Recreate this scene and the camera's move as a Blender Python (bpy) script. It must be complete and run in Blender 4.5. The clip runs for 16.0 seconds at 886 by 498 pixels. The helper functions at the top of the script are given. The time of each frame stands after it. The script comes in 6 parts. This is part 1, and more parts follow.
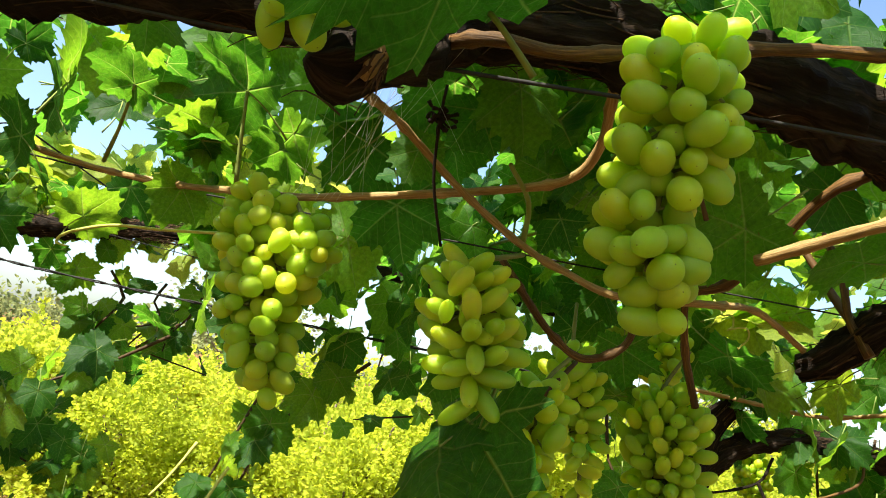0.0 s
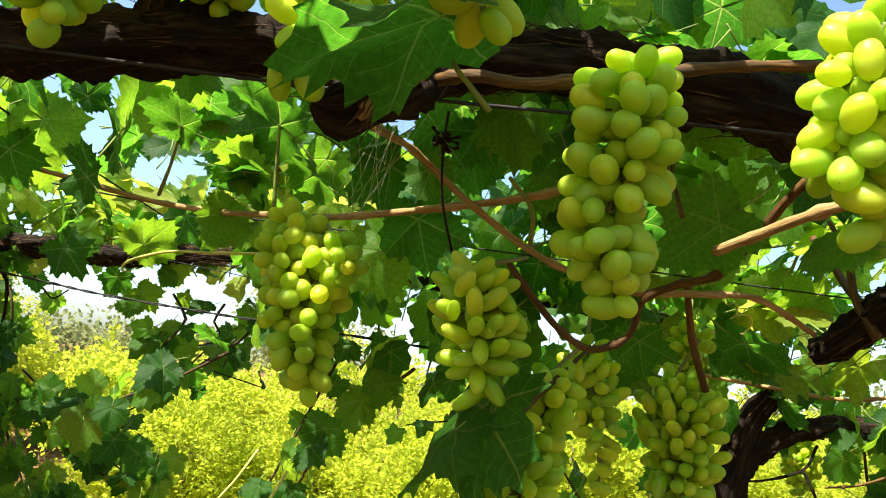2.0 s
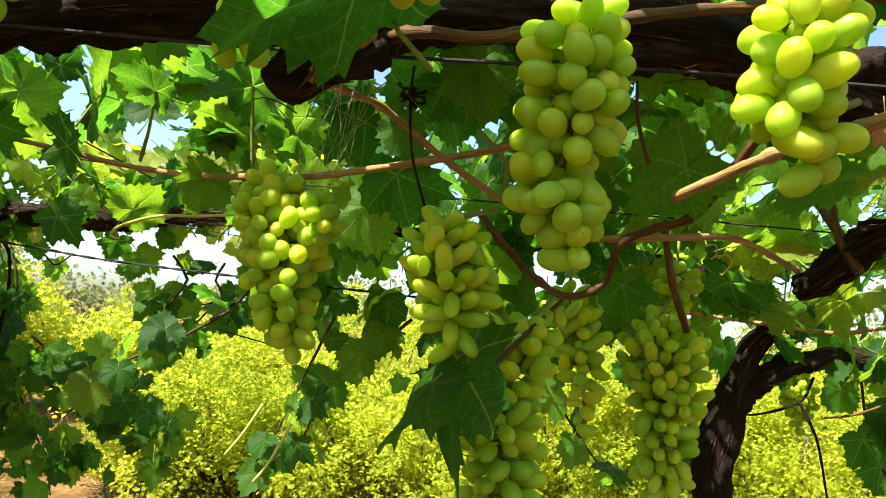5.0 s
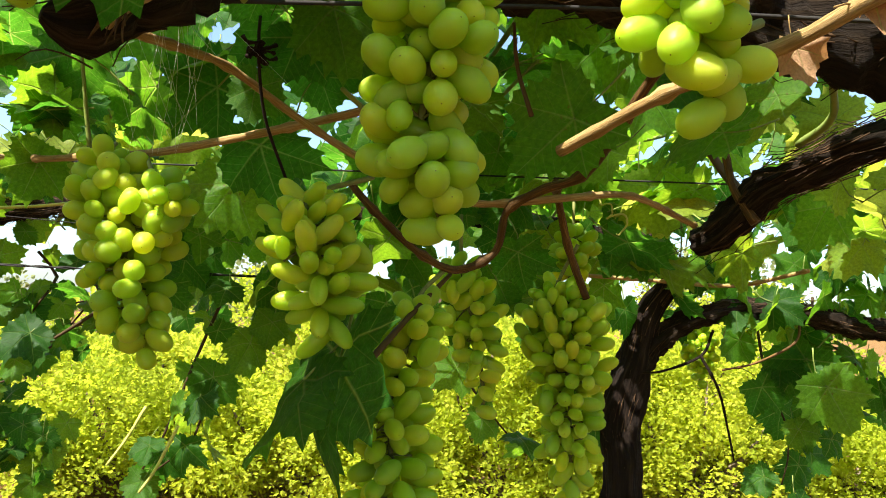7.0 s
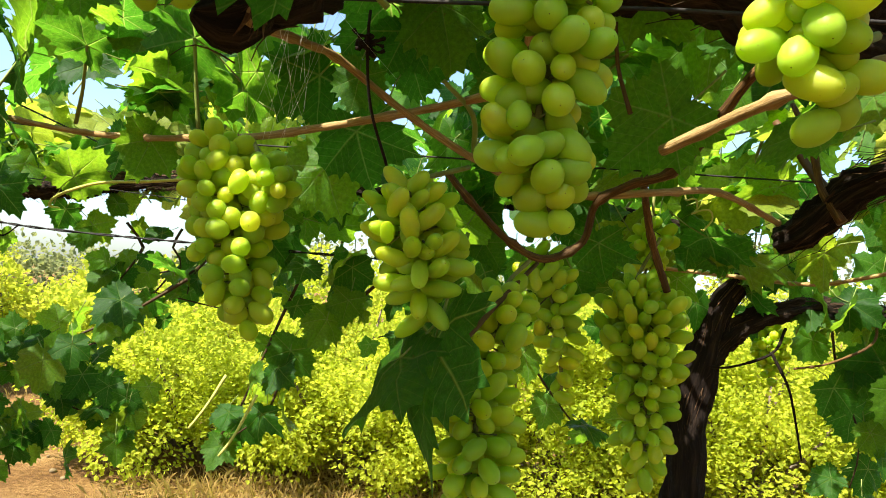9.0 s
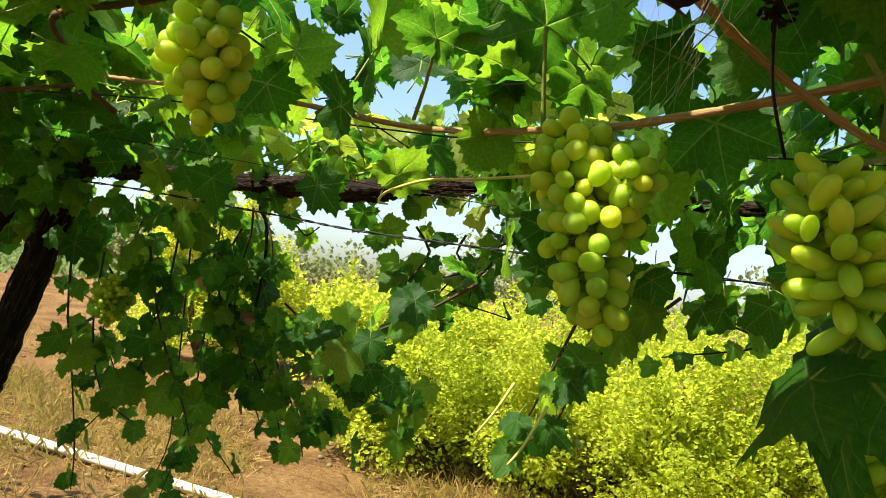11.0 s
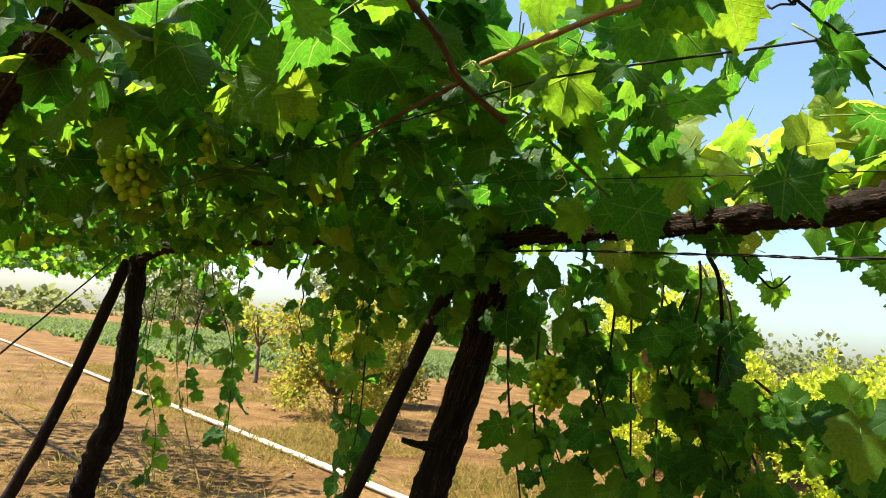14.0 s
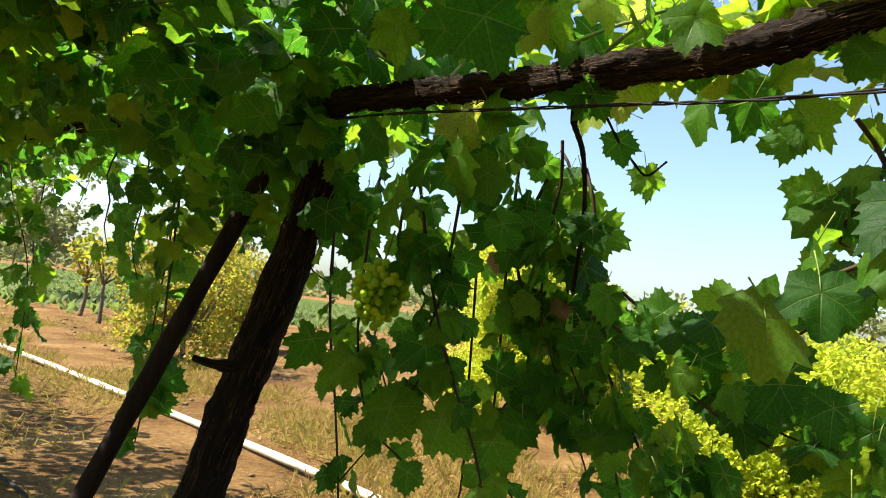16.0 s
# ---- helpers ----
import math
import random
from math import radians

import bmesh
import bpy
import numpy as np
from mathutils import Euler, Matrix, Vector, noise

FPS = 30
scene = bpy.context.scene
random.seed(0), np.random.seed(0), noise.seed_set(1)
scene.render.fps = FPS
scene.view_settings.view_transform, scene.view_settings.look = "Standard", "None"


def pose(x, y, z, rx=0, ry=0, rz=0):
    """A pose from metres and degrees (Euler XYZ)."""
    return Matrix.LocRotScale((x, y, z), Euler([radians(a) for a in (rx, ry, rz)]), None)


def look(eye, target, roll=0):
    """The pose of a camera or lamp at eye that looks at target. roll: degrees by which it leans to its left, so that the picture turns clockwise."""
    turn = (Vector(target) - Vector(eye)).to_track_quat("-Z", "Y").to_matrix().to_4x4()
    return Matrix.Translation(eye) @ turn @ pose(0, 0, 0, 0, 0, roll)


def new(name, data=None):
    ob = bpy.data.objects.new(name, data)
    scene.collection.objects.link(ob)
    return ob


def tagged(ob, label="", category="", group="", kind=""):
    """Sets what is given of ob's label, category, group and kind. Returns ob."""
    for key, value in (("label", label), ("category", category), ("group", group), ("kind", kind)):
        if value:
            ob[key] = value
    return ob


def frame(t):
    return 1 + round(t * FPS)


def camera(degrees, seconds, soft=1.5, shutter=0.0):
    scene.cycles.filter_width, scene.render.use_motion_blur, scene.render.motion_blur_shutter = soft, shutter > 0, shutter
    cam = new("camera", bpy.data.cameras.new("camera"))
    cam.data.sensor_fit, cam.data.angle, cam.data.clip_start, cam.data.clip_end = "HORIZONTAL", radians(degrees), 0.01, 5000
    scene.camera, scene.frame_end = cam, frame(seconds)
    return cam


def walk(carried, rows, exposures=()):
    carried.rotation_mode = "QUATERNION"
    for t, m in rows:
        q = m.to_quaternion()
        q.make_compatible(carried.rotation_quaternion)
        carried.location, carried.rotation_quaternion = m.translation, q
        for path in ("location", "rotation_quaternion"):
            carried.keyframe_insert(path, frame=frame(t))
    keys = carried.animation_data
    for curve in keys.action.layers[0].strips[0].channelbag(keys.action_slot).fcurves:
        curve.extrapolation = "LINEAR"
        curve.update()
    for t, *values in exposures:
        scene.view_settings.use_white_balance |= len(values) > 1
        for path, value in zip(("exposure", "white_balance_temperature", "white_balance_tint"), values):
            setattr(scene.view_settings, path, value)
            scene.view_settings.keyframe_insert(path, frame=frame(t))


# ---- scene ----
cam = camera(59.0, 16.0, soft=1.0)
PATH = [
    (0, (0.01, 0.003, 1.554), (-0.052, 1.97, 1.913), 11.4),
    (0.5, (0.016, 0.016, 1.544), (-0.078, 1.981, 1.902), 10.5),
    (1, (0.05, -0.052, 1.54), (-0.084, 1.91, 1.9), 9.8),
    (1.5, (0.045, -0.079, 1.541), (-0.14, 1.881, 1.897), 9.3),
    (2, (0.056, -0.08, 1.544), (-0.148, 1.877, 1.903), 9.0),
    (2.5, (0.072, -0.083, 1.549), (-0.138, 1.871, 1.92), 9.2),
    (3, (0.076, -0.085, 1.551), (-0.144, 1.866, 1.928), 9.4),
    (5.3, (0.091, -0.085, 1.555), (-0.129, 1.89, 1.772), 5.8),
    (5.5, (0.09, -0.07, 1.55), (-0.13, 1.904, 1.782), 5.3),
    (6, (0.094, -0.039, 1.58), (0.014, 1.948, 1.797), 3.0),
    (6.5, (0.112, -0.018, 1.573), (0.125, 1.973, 1.761), 2.0),
    (7, (0.114, 0.004, 1.567), (0.147, 1.996, 1.742), 2.1),
    (7.5, (0.1, 0.013, 1.566), (0.109, 2.008, 1.714), 3.0),
    (8, (0.092, 0.0, 1.562), (0.064, 1.996, 1.695), 3.7),
    (8.2, (0.091, -0.012, 1.564), (0.048, 1.983, 1.694), 3.8),
    (10.3, (0.064, -0.029, 1.568), (-0.33, 1.929, 1.685), 6.4),
    (10.5, (0.056, -0.023, 1.564), (-0.413, 1.917, 1.683), 6.6),
    (11, (-0.035, 0.021, 1.541), (-0.75, 1.886, 1.639), 8.2),
    (11.5, (-0.154, 0.113, 1.514), (-1.065, 1.892, 1.577), 8.8),
    (12, (-0.213, 0.131, 1.497), (-1.359, 1.767, 1.599), 7.6),
    (12.5, (-0.249, 0.239, 1.488), (-1.635, 1.669, 1.676), 6.1),
    (13, (-0.258, 0.331, 1.471), (-1.797, 1.587, 1.701), 5.0),
    (13.5, (-0.258, 0.379, 1.449), (-1.848, 1.574, 1.664), 4.8),
    (14, (-0.269, 0.396, 1.453), (-1.873, 1.569, 1.681), 5.0),
    (14.5, (-0.304, 0.421, 1.454), (-1.88, 1.629, 1.697), 5.6),
    (15, (-0.382, 0.523, 1.423), (-1.915, 1.784, 1.669), 6.8),
    (15.5, (-0.458, 0.622, 1.415), (-1.89, 2.007, 1.581), 5.8),
    (16, (-0.515, 0.779, 1.341), (-1.904, 2.211, 1.484), 6.9),
]
walk(cam, [(t, look(eye, target, roll)) for t, eye, target, roll in PATH], [(0, 1.92), (5.3, 1.94), (8.2, 1.98), (10.3, 1.76), (11.5, 1.57), (13.5, 1.66), (16, 1.66)])

# ---- world, sun ----
SUN = Vector((-0.38, -0.40, 0.83)).normalized()
world = bpy.data.worlds.new("world")
scene.world = world
world.use_nodes = True
wn, wl = world.node_tree.nodes, world.node_tree.links
sky = wn.new("ShaderNodeTexSky")
sky.sky_type = "NISHITA"
sky.sun_disc = False
sky.sun_elevation = math.asin(SUN.z)
sky.sun_rotation = math.atan2(SUN.x, SUN.y)
sky.air_density, sky.dust_density, sky.ozone_density = 1.0, 1.8, 0.4
wn["Background"].inputs["Strength"].default_value = 0.085
tint = wn.new("ShaderNodeMix")
tint.data_type, tint.blend_type = "RGBA", "MULTIPLY"
tint.inputs[0].default_value, tint.inputs[7].default_value = 1.0, (0.92, 1.0, 1.07, 1)
wl.new(sky.outputs[0], tint.inputs[6])
wl.new(tint.outputs[2], wn["Background"].inputs[0])
sun = new("sun", bpy.data.lights.new("sun", "SUN"))
sun.data.energy, sun.data.angle, sun.data.color = 5.0, radians(0.6), (1.0, 0.94, 0.82)
sun.matrix_world = look(SUN * 20, (0, 0, 0))


# ---- materials ----
def nodes_of(name):
    m = bpy.data.materials.new(name)
    m.use_nodes = True
    return m, m.node_tree.nodes, m.node_tree.links, m.node_tree.nodes["Principled BSDF"]


def ramp(n, stops):
    r = n.new("ShaderNodeValToRGB")
    e = r.color_ramp.elements
    while len(e) < len(stops):
        e.new(0.5)
    for el, (p, c) in zip(e, stops):
        el.position, el.color = p, (*c, 1)
    return r


def noise_tex(n, l, coord, scale, detail=4.0, rough=0.6, stretch=None):
    t = n.new("ShaderNodeTexNoise")
    t.inputs["Scale"].default_value, t.inputs["Detail"].default_value, t.inputs["Roughness"].default_value = scale, detail, rough
    if stretch:
        mp = n.new("ShaderNodeMapping")
        mp.inputs["Scale"].default_value = stretch
        l.new(coord, mp.inputs[0])
        coord = mp.outputs[0]
    l.new(coord, t.inputs["Vector"])
    return t


def math_node(n, l, op, a, b=None, c=None, clamp=False):
    m = n.new("ShaderNodeMath")
    m.operation, m.use_clamp = op, clamp
    for i, v in enumerate((a, b, c)):
        if v is None:
            continue
        if isinstance(v, (int, float)):
            m.inputs[i].default_value = v
        else:
            l.new(v, m.inputs[i])
    return m.outputs[0]


def mix_col(n, l, fac, a, b, blend="MIX"):
    m = n.new("ShaderNodeMix")
    m.data_type, m.blend_type = "RGBA", blend
    for i, v in ((0, fac), (6, a), (7, b)):
        if isinstance(v, (int, float)):
            m.inputs[i].default_value = v
        elif isinstance(v, tuple):
            m.inputs[i].default_value = (*v, 1)
        else:
            l.new(v, m.inputs[i])
    return m.outputs[2]


def rough_material(name, stops, scale, roughness=0.8, bump=0.4, distance=0.004, fine=6.0, stretch=None, coord="Object", per_object=0.0):
    """Two scales of noise drive the colour, the finer one the relief."""
    m, n, l, p = nodes_of(name)
    tc = n.new("ShaderNodeTexCoord").outputs[coord]
    big = noise_tex(n, l, tc, scale, 5.0, 0.6, stretch)
    small = noise_tex(n, l, tc, scale * fine, 6.0, 0.7, stretch)
    f = math_node(n, l, "ADD", math_node(n, l, "MULTIPLY", big.outputs[0], 0.55), math_node(n, l, "MULTIPLY", small.outputs[0], 0.45))
    if per_object:
        oi = n.new("ShaderNodeObjectInfo")
        f = math_node(n, l, "ADD", f, math_node(n, l, "MULTIPLY", math_node(n, l, "SUBTRACT", oi.outputs["Random"], 0.5), per_object))
    r = ramp(n, stops)
    l.new(f, r.inputs[0])
    l.new(r.outputs[0], p.inputs["Base Color"])
    p.inputs["Roughness"].default_value = roughness
    p.inputs["Specular IOR Level"].default_value = 0.12 if roughness > 0.8 else 0.15
    b = n.new("ShaderNodeBump")
    b.inputs["Strength"].default_value, b.inputs["Distance"].default_value = bump, distance
    l.new(small.outputs[0], b.inputs["Height"])
    l.new(b.outputs[0], p.inputs["Normal"])
    return m


def leaf_material(name, stops, through_stops, share=0.54, veins=True, gloss=0.50):
    m, n, l, p = nodes_of(name)
    oi = n.new("ShaderNodeObjectInfo").outputs["Random"]
    geo = n.new("ShaderNodeNewGeometry").outputs["Random Per Island"]
    rnd = math_node(n, l, "FRACT", math_node(n, l, "ADD", oi, geo))
    tc = n.new("ShaderNodeTexCoord")
    blot = noise_tex(n, l, tc.outputs["UV"] if veins else tc.outputs["Object"], 5.0 if veins else 2.4, 5.0, 0.65)
    if veins:
        f = math_node(n, l, "ADD", math_node(n, l, "MULTIPLY", rnd, 0.72), math_node(n, l, "MULTIPLY", blot.outputs[0], 0.28))
    else:
        f = math_node(n, l, "ADD", math_node(n, l, "MULTIPLY", geo, 0.42), math_node(n, l, "MULTIPLY_ADD", blot.outputs[0], 1.1, -0.36))
        f = math_node(n, l, "ADD", f, math_node(n, l, "MULTIPLY", oi, 0.20), clamp=True)
    base, through_r = ramp(n, stops), ramp(n, through_stops)
    l.new(f, base.inputs[0])
    l.new(f, through_r.inputs[0])
    col, tcol = base.outputs[0], through_r.outputs[0]
    if veins:
        sep = n.new("ShaderNodeSeparateXYZ")
        l.new(tc.outputs["UV"], sep.inputs[0])
        u, v = sep.outputs[0], math_node(n, l, "ABSOLUTE", sep.outputs[1])
        width = math_node(n, l, "MULTIPLY_ADD", u, -0.022, 0.027)
        main = math_node(n, l, "SUBTRACT", 1.0, math_node(n, l, "DIVIDE", v, width), clamp=True)
        s = math_node(n, l, "FRACT", math_node(n, l, "MULTIPLY", math_node(n, l, "MULTIPLY_ADD", v, -0.8, u), 6.5))
        sd = math_node(n, l, "ABSOLUTE", math_node(n, l, "SUBTRACT", s, 0.5))
        sec = math_node(n, l, "SUBTRACT", 1.0, math_node(n, l, "DIVIDE", sd, 0.055), clamp=True)
        vor = n.new("ShaderNodeTexVoronoi")
        vor.feature = "DISTANCE_TO_EDGE"
        vor.inputs["Scale"].default_value = 26
        l.new(tc.outputs["UV"], vor.inputs["Vector"])
        web = math_node(n, l, "SUBTRACT", 1.0, math_node(n, l, "DIVIDE", vor.outputs["Distance"], 0.08), clamp=True)
        vein = math_node(n, l, "MAXIMUM", main, math_node(n, l, "MULTIPLY", sec, 0.45))
        vein2 = math_node(n, l, "MAXIMUM", vein, math_node(n, l, "MULTIPLY", web, 0.10))
        col = mix_col(n, l, math_node(n, l, "MULTIPLY", vein2, 0.42), col, (0.13, 0.22, 0.05))
        tcol = mix_col(n, l, math_node(n, l, "MULTIPLY", vein2, 0.8), tcol, (0.50, 0.60, 0.12))
        b = n.new("ShaderNodeBump")
        b.inputs["Strength"].default_value, b.inputs["Distance"].default_value = 0.40, 0.004
        h = math_node(n, l, "SUBTRACT", math_node(n, l, "MULTIPLY", blot.outputs[0], 0.8), vein2)
        l.new(h, b.inputs["Height"])
        l.new(b.outputs[0], p.inputs["Normal"])
        mott = noise_tex(n, l, tc.outputs["UV"], 14.0, 4.0, 0.7)
        mr = n.new("ShaderNodeMapRange")
        l.new(mott.outputs[0], mr.inputs[0])
        mr.inputs[1].default_value, mr.inputs[2].default_value, mr.inputs[3].default_value, mr.inputs[4].default_value = 0.3, 0.7, 0.62, 1.15
        grey = n.new("ShaderNodeCombineColor")
        for k in range(3):
            l.new(mr.outputs[0], grey.inputs[k])
        tcol = mix_col(n, l, 1.0, tcol, grey.outputs[0], "MULTIPLY")
        col = mix_col(n, l, 0.7, col, grey.outputs[0], "MULTIPLY")
        rust = noise_tex(n, l, tc.outputs["UV"], 9.0, 3.0, 0.5)
        spot = math_node(n, l, "MULTIPLY", math_node(n, l, "GREATER_THAN", math_node(n, l, "ADD", rust.outputs[0], math_node(n, l, "MULTIPLY", rnd, 0.08)), 0.76), 0.65)
        col = mix_col(n, l, spot, col, (0.16, 0.09, 0.025))
        tcol = mix_col(n, l, spot, tcol, (0.28, 0.15, 0.03))
    l.new(col, p.inputs["Base Color"])
    p.inputs["Roughness"].default_value = gloss
    p.inputs["Specular IOR Level"].default_value = 0.19 if veins else 0.15
    tr = n.new("ShaderNodeBsdfTranslucent")
    l.new(tcol, tr.inputs["Color"])
    if veins:
        l.new(b.outputs[0], tr.inputs["Normal"])
    mx = n.new("ShaderNodeMixShader")
    mx.inputs[0].default_value = share
    l.new(p.outputs[0], mx.inputs[1])
    l.new(tr.outputs[0], mx.inputs[2])
    l.new(mx.outputs[0], n["Material Output"].inputs["Surface"])
    return m


def berry_material():
    m, n, l, p = nodes_of("grape_skin")
    oi = n.new("ShaderNodeObjectInfo").outputs["Random"]
    tc = n.new("ShaderNodeTexCoord")
    blot = noise_tex(n, l, tc.outputs["Object"], 90.0, 4.0, 0.6)
    f = math_node(n, l, "ADD", math_node(n, l, "MULTIPLY", oi, 0.7), math_node(n, l, "MULTIPLY", blot.outputs[0], 0.3))
    r = ramp(n, [(0.1, (0.32, 0.50, 0.040)), (0.5, (0.41, 0.57, 0.045)), (0.8, (0.53, 0.61, 0.050)), (1.0, (0.66, 0.61, 0.055))])
    l.new(f, r.inputs[0])
    sep = n.new("ShaderNodeSeparateXYZ")
    l.new(tc.outputs["Generated"], sep.inputs[0])
    scar = math_node(n, l, "GREATER_THAN", sep.outputs[2], 0.9978)
    speck = noise_tex(n, l, tc.outputs["Object"], 420.0, 2.0, 0.5)
    spots = math_node(n, l, "GREATER_THAN", speck.outputs[0], 0.74)
    c = mix_col(n, l, math_node(n, l, "MULTIPLY", spots, 0.35), r.outputs[0], (0.30, 0.22, 0.06))
    c = mix_col(n, l, scar, c, (0.10, 0.06, 0.02))
    l.new(c, p.inputs["Base Color"])
    p.inputs["Subsurface Weight"].default_value = 0.9
    p.inputs["Subsurface Radius"].default_value = (1.0, 0.9, 0.15)
    p.inputs["Subsurface Scale"].default_value = 0.018
    bloom = noise_tex(n, l, tc.outputs["Object"], 60.0, 5.0, 0.7)
    rr = n.new("ShaderNodeMapRange")
    l.new(bloom.outputs[0], rr.inputs[0])
    rr.inputs[1].default_value, rr.inputs[2].default_value, rr.inputs[3].default_value, rr.inputs[4].default_value = 0.3, 0.7, 0.34, 0.62
    l.new(rr.outputs[0], p.inputs["Roughness"])
    p.inputs["Specular IOR Level"].default_value = 0.42
    tr = n.new("ShaderNodeBsdfTranslucent")
    l.new(mix_col(n, l, 1.0, c, (1.35, 1.3, 0.8), "MULTIPLY"), tr.inputs["Color"])
    mx = n.new("ShaderNodeMixShader")
    mx.inputs[0].default_value = 0.44
    l.new(p.outputs[0], mx.inputs[1])
    l.new(tr.outputs[0], mx.inputs[2])
    l.new(mx.outputs[0], n["Material Output"].inputs["Surface"])
    return m


M_LEAF = leaf_material("vine_leaf", [(0.05, (0.010, 0.050, 0.004)), (0.45, (0.022, 0.084, 0.005)), (0.8, (0.042, 0.120, 0.007)), (1.0, (0.08, 0.15, 0.012))],
                       [(0.05, (0.040, 0.19, 0.012)), (0.48, (0.112, 0.35, 0.015)), (0.78, (0.34, 0.59, 0.020)), (1.0, (0.66, 0.70, 0.040))])
# yellower copy of the vine leaf, with sunlight put into its brighter colours
M_PALE = leaf_material("pale_sunlit_vine_leaf", [(0.05, (0.05, 0.13, 0.012)), (0.5, (0.13, 0.21, 0.02)), (1.0, (0.24, 0.27, 0.04))],
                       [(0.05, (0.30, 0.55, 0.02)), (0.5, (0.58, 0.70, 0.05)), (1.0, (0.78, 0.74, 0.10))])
M_DRY = leaf_material("dry_leaf", [(0.1, (0.22, 0.10, 0.05)), (0.6, (0.42, 0.24, 0.13)), (1.0, (0.5, 0.34, 0.2))], [(0.1, (0.4, 0.16, 0.05)), (1.0, (0.6, 0.3, 0.12))], 0.3, True, 0.7)
M_BERRY = berry_material()
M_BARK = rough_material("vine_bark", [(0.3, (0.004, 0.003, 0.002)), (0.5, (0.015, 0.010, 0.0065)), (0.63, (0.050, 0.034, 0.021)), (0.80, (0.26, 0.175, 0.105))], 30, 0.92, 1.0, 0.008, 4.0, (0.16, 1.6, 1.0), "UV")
# trunks take a darker bark copy, with the canopy's shade put into the colour
M_BARK_SHADED = rough_material("shaded_trunk_bark", [(0.3, (0.003, 0.002, 0.0016)), (0.5, (0.011, 0.007, 0.005)), (0.66, (0.030, 0.019, 0.013)), (0.85, (0.10, 0.062, 0.042))], 26, 0.92, 1.0, 0.008, 4.0, (0.16, 1.6, 1.0), "UV")
M_SHRED = rough_material("bark_shred", [(0.3, (0.012, 0.007, 0.004)), (0.55, (0.06, 0.034, 0.018)), (0.8, (0.24, 0.15, 0.08))], 30, 0.9, 0.5, 0.002, 4.0)
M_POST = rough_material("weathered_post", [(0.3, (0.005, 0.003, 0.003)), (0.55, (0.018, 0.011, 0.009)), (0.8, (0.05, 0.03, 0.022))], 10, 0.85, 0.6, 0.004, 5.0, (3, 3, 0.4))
M_CANE = rough_material("ripe_cane", [(0.25, (0.022, 0.011, 0.004)), (0.5, (0.075, 0.039, 0.013)), (0.75, (0.29, 0.145, 0.036))], 130, 0.55, 0.8, 0.0015, 4.0, (0.10, 1.6, 1.0), "UV")
M_TAN = rough_material("dry_cane", [(0.25, (0.09, 0.052, 0.018)), (0.5, (0.29, 0.185, 0.070)), (0.75, (0.54, 0.385, 0.19))], 130, 0.62, 0.8, 0.0015, 4.0, (0.10, 1.6, 1.0), "UV")
M_GREENCANE = rough_material("green_shoot", [(0.25, (0.10, 0.14, 0.03)), (0.6, (0.20, 0.25, 0.06)), (0.85, (0.31, 0.25, 0.09))], 20, 0.5, 0.2, 0.001)
M_SHOOT = rough_material("brown_shoot", [(0.25, (0.020, 0.012, 0.006)), (0.6, (0.055, 0.032, 0.014)), (0.85, (0.14, 0.085, 0.035))], 20, 0.6, 0.2, 0.001)
M_STEM = rough_material("cluster_stem", [(0.3, (0.10, 0.11, 0.03)), (0.6, (0.19, 0.20, 0.06)), (0.85, (0.16, 0.09, 0.04))], 40, 0.6, 0.3, 0.001)
M_WIRE = rough_material("trellis_wire_steel", [(0.3, (0.012, 0.011, 0.011)), (0.6, (0.035, 0.032, 0.030)), (0.8, (0.07, 0.045, 0.03))], 40, 0.82, 0.3, 0.0006)
M_PIPE = rough_material("white_pipe", [(0.3, (0.26, 0.20, 0.13)), (0.48, (0.52, 0.46, 0.36)), (0.7, (0.72, 0.68, 0.60))], 3, 0.5, 0.1, 0.002)
M_TENDRIL = rough_material("tendril", [(0.3, (0.35, 0.38, 0.07)), (0.7, (0.50, 0.48, 0.12))], 30, 0.5, 0.1, 0.001)
M_WEB = rough_material("cobweb_thread", [(0.3, (0.55, 0.52, 0.42)), (0.7, (0.7, 0.68, 0.58))], 30, 0.6, 0.0, 0.001)
M_TRUNK = rough_material("tree_bark", [(0.3, (0.07, 0.05, 0.035)), (0.6, (0.17, 0.13, 0.09)), (0.85, (0.27, 0.21, 0.15))], 8, 0.9, 0.6, 0.01)
M_CITRUS = leaf_material("orchard_leaf", [(0.1, (0.21, 0.28, 0.020)), (0.45, (0.33, 0.39, 0.032)), (0.8, (0.44, 0.46, 0.048)), (1.0, (0.56, 0.50, 0.08))],
                         [(0.1, (0.44, 0.53, 0.03)), (0.6, (0.60, 0.64, 0.045)), (1.0, (0.70, 0.60, 0.08))], 0.66, False, 0.6)
M_AUTUMN = leaf_material("turning_leaf", [(0.1, (0.07, 0.11, 0.02)), (0.4, (0.13, 0.17, 0.028)), (0.70, (0.32, 0.25, 0.032)), (1.0, (0.52, 0.22, 0.03))],
                         [(0.1, (0.22, 0.35, 0.03)), (0.6, (0.5, 0.5, 0.05)), (1.0, (0.75, 0.4, 0.04))], 0.4, False, 0.5)
# distance haze is mixed into these paler, greyer leaf colours
M_HAZY = leaf_material("hazed_leaf", [(0.1, (0.11, 0.14, 0.05)), (0.6, (0.17, 0.19, 0.075)), (1.0, (0.25, 0.23, 0.11))], [(0.1, (0.26, 0.33, 0.09)), (1.0, (0.42, 0.42, 0.16))], 0.35, False, 0.6)
